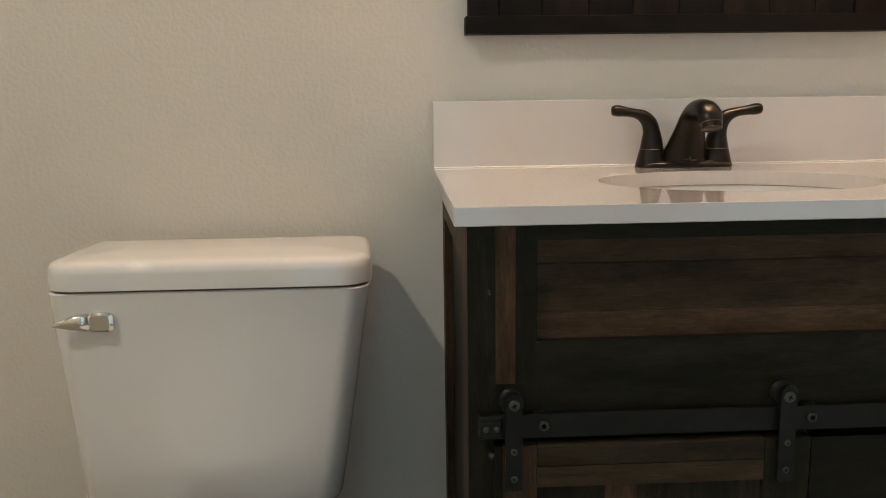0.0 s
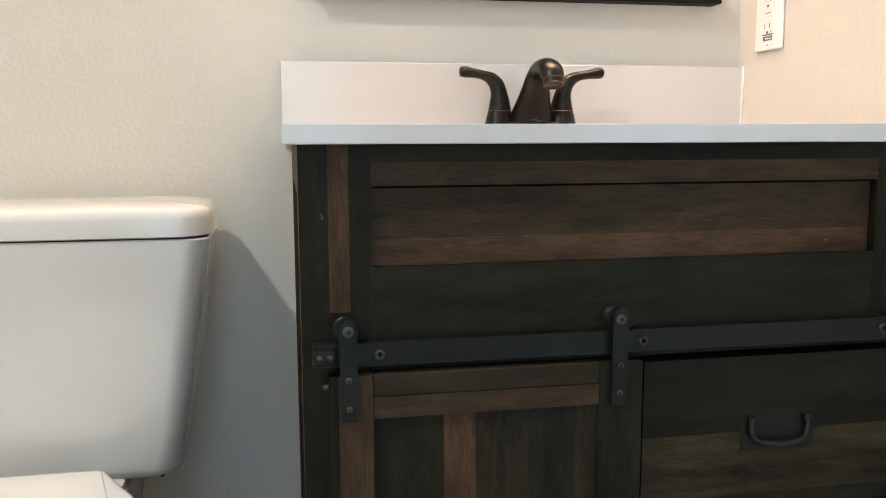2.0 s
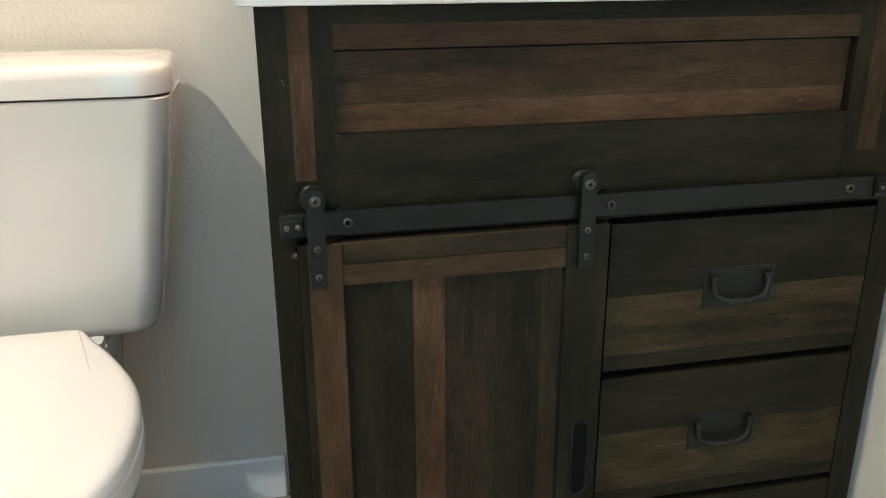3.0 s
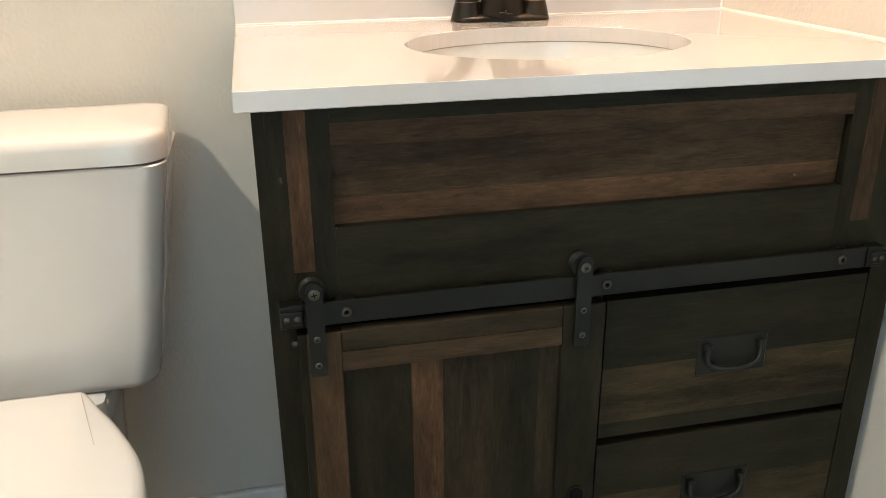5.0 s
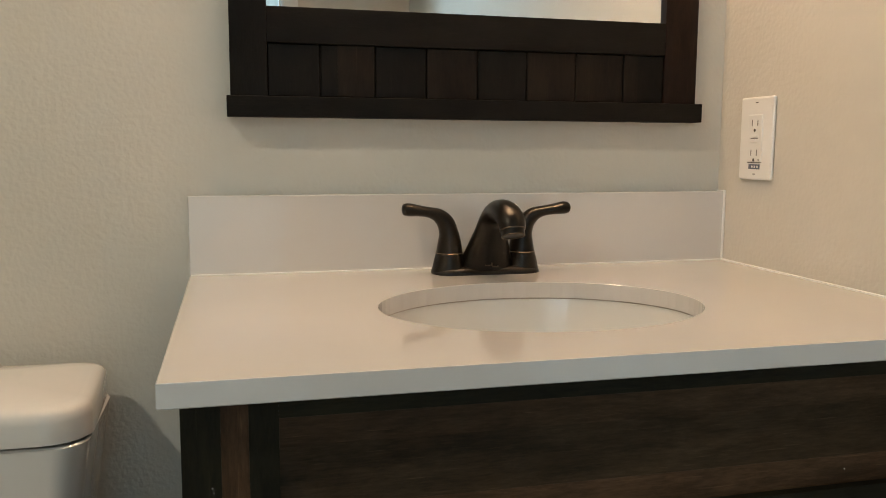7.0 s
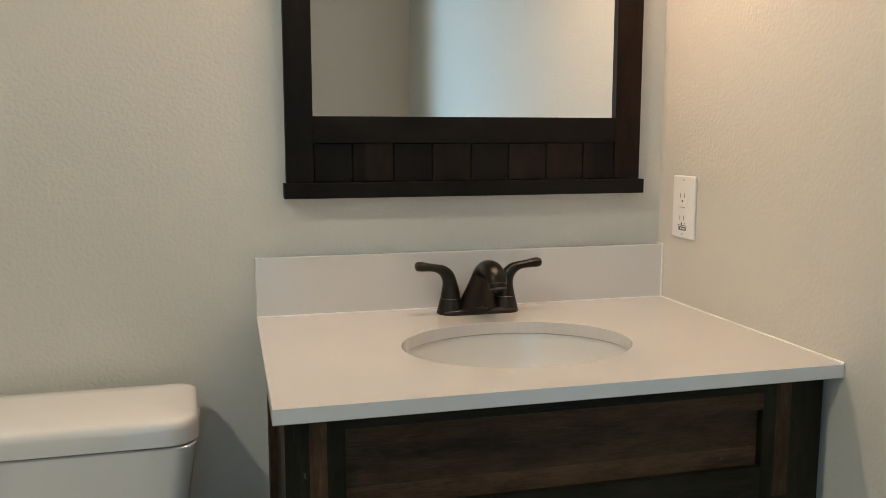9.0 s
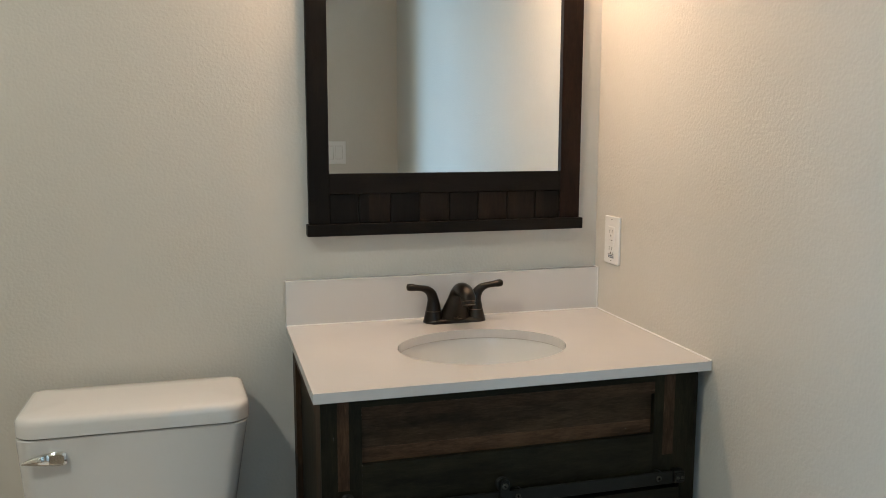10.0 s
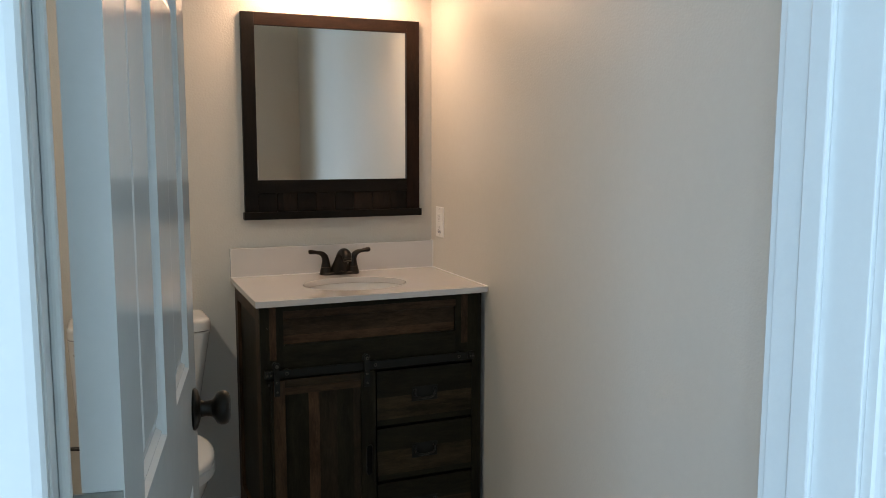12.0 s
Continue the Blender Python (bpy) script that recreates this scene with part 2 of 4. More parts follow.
def thing(name, at, label, category, group="", kind=""):
    ob = new(name)
    ob.empty_display_size = 0.05
    ob.matrix_basis = Matrix.Translation(at)
    return tagged(ob, label, category, group, kind)


def solo(name, bm, mat, at, label, category, kind="", smooth=False):
    """A thing of one mesh, given in world metres, with its origin at its base."""
    bmesh.ops.translate(bm, vec=-Vector(at), verts=bm.verts)
    ob = put(name, bm, mat, smooth=smooth)
    ob.matrix_basis = Matrix.Translation(at)
    return tagged(ob, label, category, kind=kind)


def box(x0, x1, y0, y1, z0, z1, r=0.0, seg=2, bm=None):
    bm = bm or bmesh.new()
    vs = bmesh.ops.create_cube(bm, size=1)["verts"]
    bmesh.ops.transform(bm, matrix=Matrix.Translation(((x0 + x1) / 2, (y0 + y1) / 2, (z0 + z1) / 2)) @ Matrix.Diagonal((abs(x1 - x0), abs(y1 - y0), abs(z1 - z0), 1)), verts=vs)
    if r:
        es = list({e for v in vs for e in v.link_edges})
        bmesh.ops.bevel(bm, geom=es, offset=r, segments=seg, affect="EDGES", profile=0.5)
    return bm


def loft(rings, cap=True, closed=True, bm=None):
    """Skin a list of rings of points of equal count."""
    bm = bm or bmesh.new()
    rows = [[bm.verts.new(p) for p in ring] for ring in rings]
    n = len(rows[0])
    for a, b in zip(rows, rows[1:]):
        for i in range(n if closed else n - 1):
            j = (i + 1) % n
            bm.faces.new((a[i], a[j], b[j], b[i]))
    if cap:
        bm.faces.new(rows[0][::-1])
        bm.faces.new(rows[-1])
    return bm


def rounded_rect(x0, x1, y0, y1, z, rs, seg=6):
    """Points round a rectangle; rs: radii at (x0,y0), (x1,y0), (x1,y1), (x0,y1)."""
    pts = []
    for (cx, cy, sx, sy, a0), r in zip(((x0, y0, 1, 1, 180), (x1, y0, -1, 1, 270), (x1, y1, -1, -1, 0), (x0, y1, 1, -1, 90)), rs):
        for k in range(seg + 1):
            a = radians(a0 + 90 * k / seg)
            pts.append((cx + sx * r + r * math.cos(a), cy + sy * r + r * math.sin(a), z))
    return pts


def turned(profile, m=Matrix.Identity(4), seg=24, bm=None, cap=True):
    """Lathe (radius, height) pairs about z, then place by m."""
    rings = [[m @ Vector((r * math.cos(2 * math.pi * k / seg), r * math.sin(2 * math.pi * k / seg), h)) for k in range(seg)] for r, h in profile]
    return loft(rings, cap=cap, bm=bm)


def swept(path, sizes, side=Vector((1, 0, 0)), seg=16, bm=None):
    """Ellipses (along side, across) along a path."""
    rings = []
    for i, p in enumerate(path):
        a, b = path[max(0, i - 1)], path[min(len(path) - 1, i + 1)]
        d = (Vector(b) - Vector(a)).normalized()
        u = (side - d * side.dot(d)).normalized()
        v = d.cross(u)
        w, h = sizes[i]
        rings.append([Vector(p) + u * w * math.cos(2 * math.pi * k / seg) + v * h * math.sin(2 * math.pi * k / seg) for k in range(seg)])
    return loft(rings, bm=bm)


def smooth_path(points, n):
    """Catmull-Rom through tuples of numbers."""
    pts = [np.array(p, float) for p in points]
    pts = [2 * pts[0] - pts[1]] + pts + [2 * pts[-1] - pts[-2]]
    out = []
    for i in range(1, len(pts) - 2):
        p0, p1, p2, p3 = pts[i - 1:i + 3]
        for k in range(n):
            t = k / n
            out.append(0.5 * (2 * p1 + (p2 - p0) * t + (2 * p0 - 5 * p1 + 4 * p2 - p3) * t * t + (3 * p1 - p0 - 3 * p2 + p3) * t ** 3))
    out.append(pts[-2])
    return out


FACING_Y = Matrix.Rotation(radians(90), 4, "X")       # lathe axis z turns to -y


def structure(name, bm, mat, label, category):
    return tagged(put(name, bm, mat), label, category, kind="structure")


# ---- structure ----
XL, XR = -1.2427, -0.5236          # door opening
YF, YH = -2.365, -2.485              # front wall, room side and hall side
XW, CEILING = -2.75, 2.74
DOOR_TOP = 2.45

structure("floor", box(-3.6, 1.4, -6.2, 0.12, -0.12, 0.0), FLOOR, "brown vinyl floor of the bathroom and hall", "floor")
structure("ceiling", box(-3.6, 1.4, -6.2, 0.12, CEILING, CEILING + 0.12), CEIL, "flat white painted ceiling", "ceiling")
structure("wall_north", box(XW - 0.12, 0.12, 0.0, 0.12, 0.0, CEILING), WALL, "greige painted wall with orange peel texture behind the vanity", "wall")
structure("wall_east", box(0.0, 0.12, YF, 0.0, 0.0, CEILING), WALL, "greige painted wall with orange peel texture beside the vanity", "wall")
structure("wall_west", box(XW - 0.12, XW, YF, 0.0, 0.0, CEILING), WALL, "plain greige painted bathroom wall", "wall")
bm = box(-3.25, XL - 0.02, YH, YF, 0.0, CEILING)
box(XR + 0.02, 1.32, YH, YF, 0.0, CEILING, bm=bm)
box(XL - 0.02, XR + 0.02, YH, YF, DOOR_TOP + 0.02, CEILING, bm=bm)
structure("wall_south", bm, WALL, "greige painted wall with the doorway", "wall")
bm = box(-3.37, -3.25, -5.9, -5.6, 0.0, CEILING)
box(-3.37, -3.25, -4.2, YF, 0.0, CEILING, bm=bm)
box(-3.37, -3.25, -5.6, -4.2, 0.0, 0.05, bm=bm)
box(-3.37, -3.25, -5.6, -4.2, 2.15, CEILING, bm=bm)
structure("wall_hall_west", bm, WALL, "greige painted hall wall with a window", "wall")
bm = box(-3.25, -2.58, -6.02, -5.9, 0.0, CEILING)
box(-1.42, 1.2, -6.02, -5.9, 0.0, CEILING, bm=bm)
box(-2.58, -1.42, -6.02, -5.9, 0.0, 0.97, bm=bm)
box(-2.58, -1.42, -6.02, -5.9, 2.13, CEILING, bm=bm)
structure("wall_hall_south", bm, WALL, "greige hall wall with an opening for the added window", "wall")
structure("wall_hall_east", box(1.2, 1.32, -5.9, YH, 0.0, CEILING), WALL, "plain greige hall wall", "wall")

# hall window
win = thing("window_1", (-3.31, -4.9, 0.05), "tall unseen white framed hall window, added to bring in more daylight", "window", kind="structure")
bm = box(-3.35, -3.29, -5.6, -5.54, 0.05, 2.15, 0.003)
box(-3.35, -3.29, -4.26, -4.2, 0.05, 2.15, 0.003, bm=bm)
box(-3.35, -3.29, -5.54, -4.26, 0.05, 0.11, 0.003, bm=bm)
box(-3.35, -3.29, -5.54, -4.26, 2.09, 2.15, 0.003, bm=bm)
box(-3.34, -3.30, -4.93, -4.87, 0.11, 2.09, 0.003, bm=bm)
part("window_frame", bm, TRIM, win)
for y0, y1 in ((-5.54, -4.93), (-4.87, -4.26)):
    pane = part("pane", box(-3.322, -3.318, y0, y1, 0.11, 2.09), glass_mat, win)
    pane.visible_shadow = False

# Unseen second hall window, added to go with the south fill lamp.
win = thing("fill_window_2", (-2.0, -5.96, 0.97), "unseen white framed hall window, added to bring in more daylight", "window", kind="structure")
bm = box(-2.58, -2.53, -5.99, -5.93, 0.97, 2.13, 0.003)
box(-1.47, -1.42, -5.99, -5.93, 0.97, 2.13, 0.003, bm=bm)
box(-2.53, -1.47, -5.99, -5.93, 0.97, 1.02, 0.003, bm=bm)
box(-2.53, -1.47, -5.99, -5.93, 2.08, 2.13, 0.003, bm=bm)
part("window_frame", bm, TRIM, win)
pane = part("pane", box(-2.53, -1.47, -5.962, -5.958, 1.02, 2.08), glass_mat, win)
pane.visible_shadow = False


# baseboards
def baseboard(x0, x1, y0, y1):
    bm = box(x0, x1, y0, y1, 0.0, 0.088, 0.004)
    return structure("baseboard", bm, TRIM, "white painted flat baseboard along the wall", "baseboard")


baseboard(XW, -0.778, -0.014, 0.0)
baseboard(-0.014, 0.0, YF, -0.52)
baseboard(XR + 0.072, -0.014, YF, YF + 0.014)
baseboard(XW, XL - 0.072, YF, YF + 0.014)


# door frame: jamb with stop, and moulded casing on both sides
def casing_strip(bm, inner, outer, y0, out, z0, z1):
    """A moulded vertical casing from its inner to its outer edge; out: thickness away from the wall at y0."""
    s_ = 1 if outer > inner else -1
    w = abs(outer - inner)
    prof = [(0, 0), (0, 0.70), (0.05, 0.86), (0.14, 0.94), (0.50, 1.0), (0.94, 1.0), (1.0, 0.9), (1.0, 0)]
    loft([[(inner + s_ * u * w, y0 + v * out, z) for u, v in prof] for z in (z0, z1)], bm=bm)


def casing_head(bm, x0, x1, z0, y0, out, w):
    prof = [(0, 0), (0, 0.70), (0.05, 0.86), (0.14, 0.94), (0.50, 1.0), (0.94, 1.0), (1.0, 0.9), (1.0, 0)]
    loft([[(x, y0 + v * out, z0 + u * w) for u, v in prof] for x in (x0, x1)], bm=bm)


frame_ob = thing("trim_door_frame", (XL, YF, 0), "white painted door jamb with moulded casing", "door frame", kind="structure")
part("jamb", box(XL - 0.02, XL, YH - 0.002, YF + 0.002, 0, DOOR_TOP, 0.0015), TRIM, frame_ob)
part("jamb", box(XR, XR + 0.02, YH - 0.002, YF + 0.002, 0, DOOR_TOP, 0.0015), TRIM, frame_ob)
part("head_jamb", box(XL - 0.02, XR + 0.02, YH - 0.002, YF + 0.002, DOOR_TOP, DOOR_TOP + 0.02), TRIM, frame_ob)
part("door_stop", box(XL, XL + 0.008, YF - 0.068, YF - 0.038, 0, DOOR_TOP, 0.003), TRIM, frame_ob)
part("door_stop", box(XR - 0.008, XR, YF - 0.068, YF - 0.038, 0, DOOR_TOP, 0.003), TRIM, frame_ob)
for y0, out in ((YH - 0.003, -0.016), (YF + 0.003, 0.016)):
    for inner, outer in ((XL - 0.002, XL - 0.065), (XR + 0.005, XR + 0.065)):
        bm = bmesh.new()
        casing_strip(bm, inner, outer, y0, out, 0.0, DOOR_TOP + 0.005)
        part("casing", bm, TRIM, frame_ob)
    bm = bmesh.new()
    casing_head(bm, XL - 0.065, XR + 0.065, DOOR_TOP + 0.006, y0, out, 0.06)
    part("casing", bm, TRIM, frame_ob)

# ---- door, standing open into the room ----
door = thing("door_1", (XL, YF + 0.010, 0.0), "white six-panel door standing open with a dark bronze knob", "door", kind="structure")
door.matrix_basis = Matrix.Translation((XL - 0.002, YF + 0.010, 0.0)) @ Matrix.Rotation(radians(80.0), 4, "Z")


def door_part(name, bm, mat, parent, label="", smooth=False):
    ob = put(name, bm, mat, parent, smooth=smooth)
    return tagged(ob, label) if label else ob


DT0, DT1, DH = -0.047, -0.014, 2.43
COLS = ((0.111, 0.300), (0.414, 0.603))
ROWS_P = ((0.24, 0.87), (1.054, 1.62), (1.73, 2.32))
xs = [0.003] + [v for c in COLS for v in c] + [0.714]
zs = [0.01] + [v for r in ROWS_P for v in r] + [DH]
bm = bmesh.new()
for i in range(5):
    for j in range(7):
        if i % 2 == 1 and j % 2 == 1:
            continue
        box(xs[i], xs[i + 1], DT0, DT1, zs[j], zs[j + 1], bm=bm)
bmesh.ops.remove_doubles(bm, verts=bm.verts, dist=1e-5)
bm.faces.ensure_lookup_table()
centres = {}
for f in bm.faces:
    centres.setdefault(tuple(round(c, 4) for c in f.calc_center_median()), []).append(f)
bmesh.ops.delete(bm, geom=[f for fs in centres.values() if len(fs) > 1 for f in fs], context="FACES")
slab = door_part("slab", bm, DOORP, door)
for x0, x1 in COLS:
    for z0, z1 in ROWS_P:
        bm = bmesh.new()
        for y, s_ in ((DT0, 1), (DT1, -1)):
            rings = []
            for inset, depth in ((0.0, 0.0), (0.004, 0.006), (0.009, 0.0045), (0.015, 0.010), (0.020, 0.010), (0.040, 0.004), (0.042, 0.004)):
                yy = y + s_ * depth
                rings.append([(x0 + inset, yy, z0 + inset), (x1 - inset, yy, z0 + inset), (x1 - inset, yy, z1 - inset), (x0 + inset, yy, z1 - inset)])
            loft(rings, cap=False, bm=bm)
            bm.faces.new([bm.verts.new(p) for p in rings[-1]])
        door_part("panel", bm, DOORP, door)
kx, kz = 0.654, 0.974
for y, s_ in ((DT0, 1), (DT1, -1)):
    m = Matrix.Translation((kx, y, kz)) @ Matrix.Rotation(radians(90 * s_), 4, "X")
    rose = door_part("rose", turned([(0.0, 0), (0.033, 0), (0.034, 0.003), (0.030, 0.007), (0.020, 0.010), (0.0135, 0.012), (0.0120, 0.020), (0.0135, 0.029)], m, 32), BRONZE, door, "dark oil-rubbed bronze rose", True)
    knob = door_part("door_knob", turned([(0.0, 0.028), (0.0135, 0.029), (0.0165, 0.032), (0.0245, 0.037), (0.0272, 0.043), (0.0272, 0.049), (0.0245, 0.0545), (0.0185, 0.0575), (0.0160, 0.0565), (0.0, 0.0575)], m, 32), BRONZE, door, "round dark bronze door knob", True)
door_part("latch_plate", box(0.7135, 0.7155, -0.043, -0.018, kz - 0.028, kz + 0.028, 0.0005), BRONZE, door)
for hz in (0.28, 1.066, 2.20):
    hinge = door_part("hinge", turned([(0.0065, hz - 0.045), (0.0065, hz + 0.045)], Matrix.Translation((-0.001, 0.003, 0)), 16), HINGE, door, "dull satin nickel butt hinge", True)
    door_part("hinge_leaf", box(0.0008, 0.0031, -0.046, 0.001, hz - 0.045, hz + 0.045), HINGE, hinge)

# ---- vanity cabinet ----
VX0, VX1, VF, VTOP = -0.7725, -0.017, -0.512, 0.8995
vanity = thing("vanity_cabinet", (-0.39, -0.26, 0), "dark espresso plank-look bathroom vanity cabinet with sliding barn door and drawers", "vanity cabinet")


def board(x0, x1, z0, z1, mat, y=VF, deep=0.016, parent=vanity, r=0.0, name="plank"):
    g = 0.00003
    return part(name, box(x0 + g, x1 - g, y, y + deep, z0 + g, z1 - g, r, 1), mat, parent)


# carcass: side frames, bottom, back, toe kick
part("side_panel", box(VX0 + 0.012, VX0 + 0.02, VF + 0.03, -0.002, 0.09, VTOP), DARK_Z, vanity)
part("side_panel", box(VX1 - 0.02, VX1, VF + 0.016, -0.002, 0.09, VTOP), DARK_Z, vanity)
part("side_stile", box(VX0, VX0 + 0.02, VF + 0.0165, VF + 0.075, 0.0, VTOP, 0.001, 1), MID_Z, vanity, "lighter brown side stile")
part("side_stile", box(VX0, VX0 + 0.02, -0.06, -0.002, 0.0, VTOP, 0.001, 1), MID_Z, vanity)
part("side_rail", box(VX0, VX0 + 0.02, VF + 0.075, -0.06, 0.845, VTOP, 0.001, 1), MID_X, vanity)
part("side_rail", box(VX0, VX0 + 0.02, VF + 0.075, -0.06, 0.09, 0.15, 0.001, 1), MID_X, vanity)
part("bottom_panel", box(VX0 + 0.02, VX1 - 0.02, VF + 0.03, -0.004, 0.09, 0.105), DARK_X, vanity)
part("back_panel", box(VX0 + 0.02, VX1 - 0.02, -0.010, -0.003, 0.105, VTOP), DARK_X, vanity)
# Black sheet behind the face frame, standing in for the shade inside.
part("inner_shade_sheet", box(VX0 + 0.02, VX1 - 0.02, VF + 0.024, VF + 0.03, 0.105, 0.885), BLACK, vanity, "black sheet standing in for the shade inside the cabinet")
part("toe_kick", box(VX0 + 0.02, VX1, VF + 0.06, VF + 0.075, 0.0, 0.09), DARK_X, vanity)

# face frame, laid up of dark and brown strips
RX0, RX1 = -0.699, -0.113
board(VX0, -0.743, 0.0, VTOP, DARK_Z)
board(-0.743, -0.722, 0.727, VTOP, BROWN_Z)
board(-0.743, RX0, 0.10, 0.727, DARK_Z)
board(-0.722, RX0, 0.727, VTOP, DARK_Z)
board(RX0, RX1, 0.881, VTOP, DARK_X)
board(RX0, RX1, 0.857, 0.881, MID_X)
board(RX0, RX1, 0.664, 0.773, DARK_X)
board(RX1, -0.092, 0.664, VTOP, DARK_Z)
board(-0.092, -0.068, 0.727, VTOP, MID_Z)
board(-0.092, -0.068, 0.664, 0.727, DARK_Z)
board(-0.068, VX1, 0.664, VTOP, DARK_Z)
board(-0.050, VX1, 0.0, 0.664, DARK_Z)
# recessed panel; the slit above it bares the black sheet as the rail's shadow line
board(RX0, RX1 - 0.0015, 0.801, 0.8545, PANEL_X, VF + 0.010, 0.010)
board(RX0, RX1 - 0.0015, 0.773, 0.801, BROWN_X, VF + 0.010, 0.010)
# divider behind the door and the bottom rail
board(-0.425, -0.400, 0.10, 0.664, DARK_Z)
board(-0.699, -0.425, 0.10, 0.16, DARK_X)
board(-0.743, -0.050, 0.05, 0.10, DARK_X)


def drawer(z0, z1, z_mid, z_low):
    d = part("drawer", box(-0.393, -0.053, VF + 0.0165, VF + 0.022, z0, z1), DARK_X, vanity)
    board(-0.3945, -0.0525, z_mid, z1, DARK_X, VF - 0.001, 0.017, d)
    board(-0.3945, -0.0525, z_low, z_mid, OLIVE_X, VF - 0.001, 0.017, d)
    board(-0.3945, -0.0525, z0, z_low, DARK_X, VF - 0.001, 0.017, d)
    # flush pull: plate with a sunken rim and a hanging bail
    cx, cz = -0.2265, z1 - 0.0890
    bm = box(cx - 0.0465, cx + 0.0465, VF - 0.0025, VF - 0.0008, cz - 0.0255, cz + 0.0255, 0.0008, 1)
    plate = part("pull_plate", bm, IRON, d, "black iron flush pull plate")
    half = ((0.0355, 0.006, 0.016), (0.0355, 0.007, 0.000), (0.0305, 0.009, -0.0095), (0.0165, 0.011, -0.0135))
    path = smooth_path([(cx - x, VF - y, cz + z) for x, y, z in half] + [(cx, VF - 0.012, cz - 0.0145)] + [(cx + x, VF - y, cz + z) for x, y, z in half[::-1]], 4)
    part("bail_handle", swept(path, [(0.0032, 0.0032)] * len(path), Vector((0, 1, 0)), 10), BAIL, d, "black iron bail handle", True)
    for s_ in (-1, 1):
        part("pivot", box(cx + s_ * 0.0355 - 0.0045, cx + s_ * 0.0355 + 0.0045, VF - 0.009, VF - 0.002, cz + 0.010, cz + 0.018, 0.001, 1), IRON, d)


drawer(0.470, 0.656, 0.566, 0.490)
drawer(0.279, 0.459, 0.381, 0.298)
drawer(0.104, 0.268, 0.190, 0.122)

# specks of white dust on the planks
SPECKS = ((-0.749, -0.5120, 0.825), (-0.698, -0.5120, 0.772), (-0.169, -0.5020, 0.787), (-0.750, -0.5120, 0.829))
for x, y, z in SPECKS:
    part("dust_speck", turned([(0.0, 0.0), (0.0005, 0.0), (0.0004, 0.0003), (0.0, 0.0005)], Matrix.Translation((x, y, z)) @ FACING_Y, 6, cap=False), PLATE, vanity)

# sliding barn door
DFY = -0.531
bdoor = part("barn_door", box(-0.745, -0.405, DFY + 0.009, DFY + 0.014, 0.115, 0.663), DARK_Z, vanity, "sliding barn door of mixed brown planks")
board(-0.746, -0.738, 0.114, 0.664, DARK_Z, DFY, 0.016, bdoor)
board(-0.738, -0.701, 0.114, 0.664, MID_Z, DFY, 0.016, bdoor, 0.0012)
board(-0.455, -0.404, 0.114, 0.664, DARK_Z, DFY, 0.016, bdoor, 0.0012)
board(-0.701, -0.455, 0.640, 0.664, UMBER_X, DFY, 0.016, bdoor, 0.0012)
board(-0.701, -0.455, 0.617, 0.640, PANEL_X, DFY, 0.016, bdoor)
board(-0.701, -0.455, 0.114, 0.166, MID_X, DFY, 0.016, bdoor)
for x0, x1, mat in ((-0.701, -0.626, DARK_Z), (-0.626, -0.591, BROWN_Z), (-0.591, -0.533, UMBER_Z), (-0.533, -0.479, DARK_Z), (-0.479, -0.455, UMBER_Z)):
    board(x0, x1, 0.166, 0.617, mat, DFY + 0.006, 0.008, bdoor)
# finger pull: a raised oval rim; the cup's shaded depth is a flat black face
cx, z0, z1 = -0.427, 0.325, 0.408


def stadium(w, y):
    pts = [(cx + w * math.cos(radians(a)), y, z1 + w * math.sin(radians(a))) for a in range(0, 181, 20)]
    return pts + [(cx + w * math.cos(radians(a)), y, z0 + w * math.sin(radians(a))) for a in range(180, 361, 20)]


part("finger_pull", loft([stadium(0.0115, DFY - 0.0004), stadium(0.0112, DFY - 0.002), stadium(0.0095, DFY - 0.002), stadium(0.0085, DFY - 0.0006)], cap=False), IRON, bdoor, "black oval finger pull", True)
part("pull_cup", loft([stadium(0.0085, DFY - 0.0006), stadium(0.0080, DFY - 0.0004)]), BLACK, bdoor)

# track, standoffs, stops
track = part("track", box(-0.752, -0.073, -0.5275, -0.5225, 0.6715, 0.6975, 0.0008, 1), IRON, vanity, "flat black iron sliding track")
for sx in (-0.694, -0.404, -0.106):
    part("standoff", turned([(0.0140, 0.0), (0.0140, 0.0105)], Matrix.Translation((sx, VF, 0.685)) @ FACING_Y, 14), IRON, track)
    part("bolt_recess", turned([(0.0026, 0.0), (0.0026, 0.0016)], Matrix.Translation((sx, -0.5275, 0.685)) @ FACING_Y, 6), BLACK, track)
    part("bolt", turned([(0.0054, 0.0), (0.0058, 0.0010), (0.0050, 0.0026), (0.0030, 0.0030), (0.0026, 0.0010), (0.0, 0.0010)], Matrix.Translation((sx, -0.5275, 0.685)) @ FACING_Y, 16, cap=False), SCREW, track, "dull socket bolt", True)
for x0, x1 in ((-0.7625, -0.738), (-0.072, -0.050)):
    stop = part("track_stop", box(x0, x1, -0.5295, -0.5125, 0.672, 0.697, 0.001, 1), IRON, vanity, "black iron track stop")
    part("stop_block", box(x0 + 0.0005, x1 - 0.001, -0.533, -0.5295, 0.677, 0.692, 0.001, 1), IRON, stop)
    for u in (0.28, 0.72):
        part("bolt", turned([(0.0032, 0.0), (0.0032, 0.0012), (0.0022, 0.0022), (0.0, 0.0025)], Matrix.Translation((x0 + u * (x1 - x0), -0.533, 0.6845)) @ FACING_Y, 12, cap=False), SCREW, stop, smooth=True)
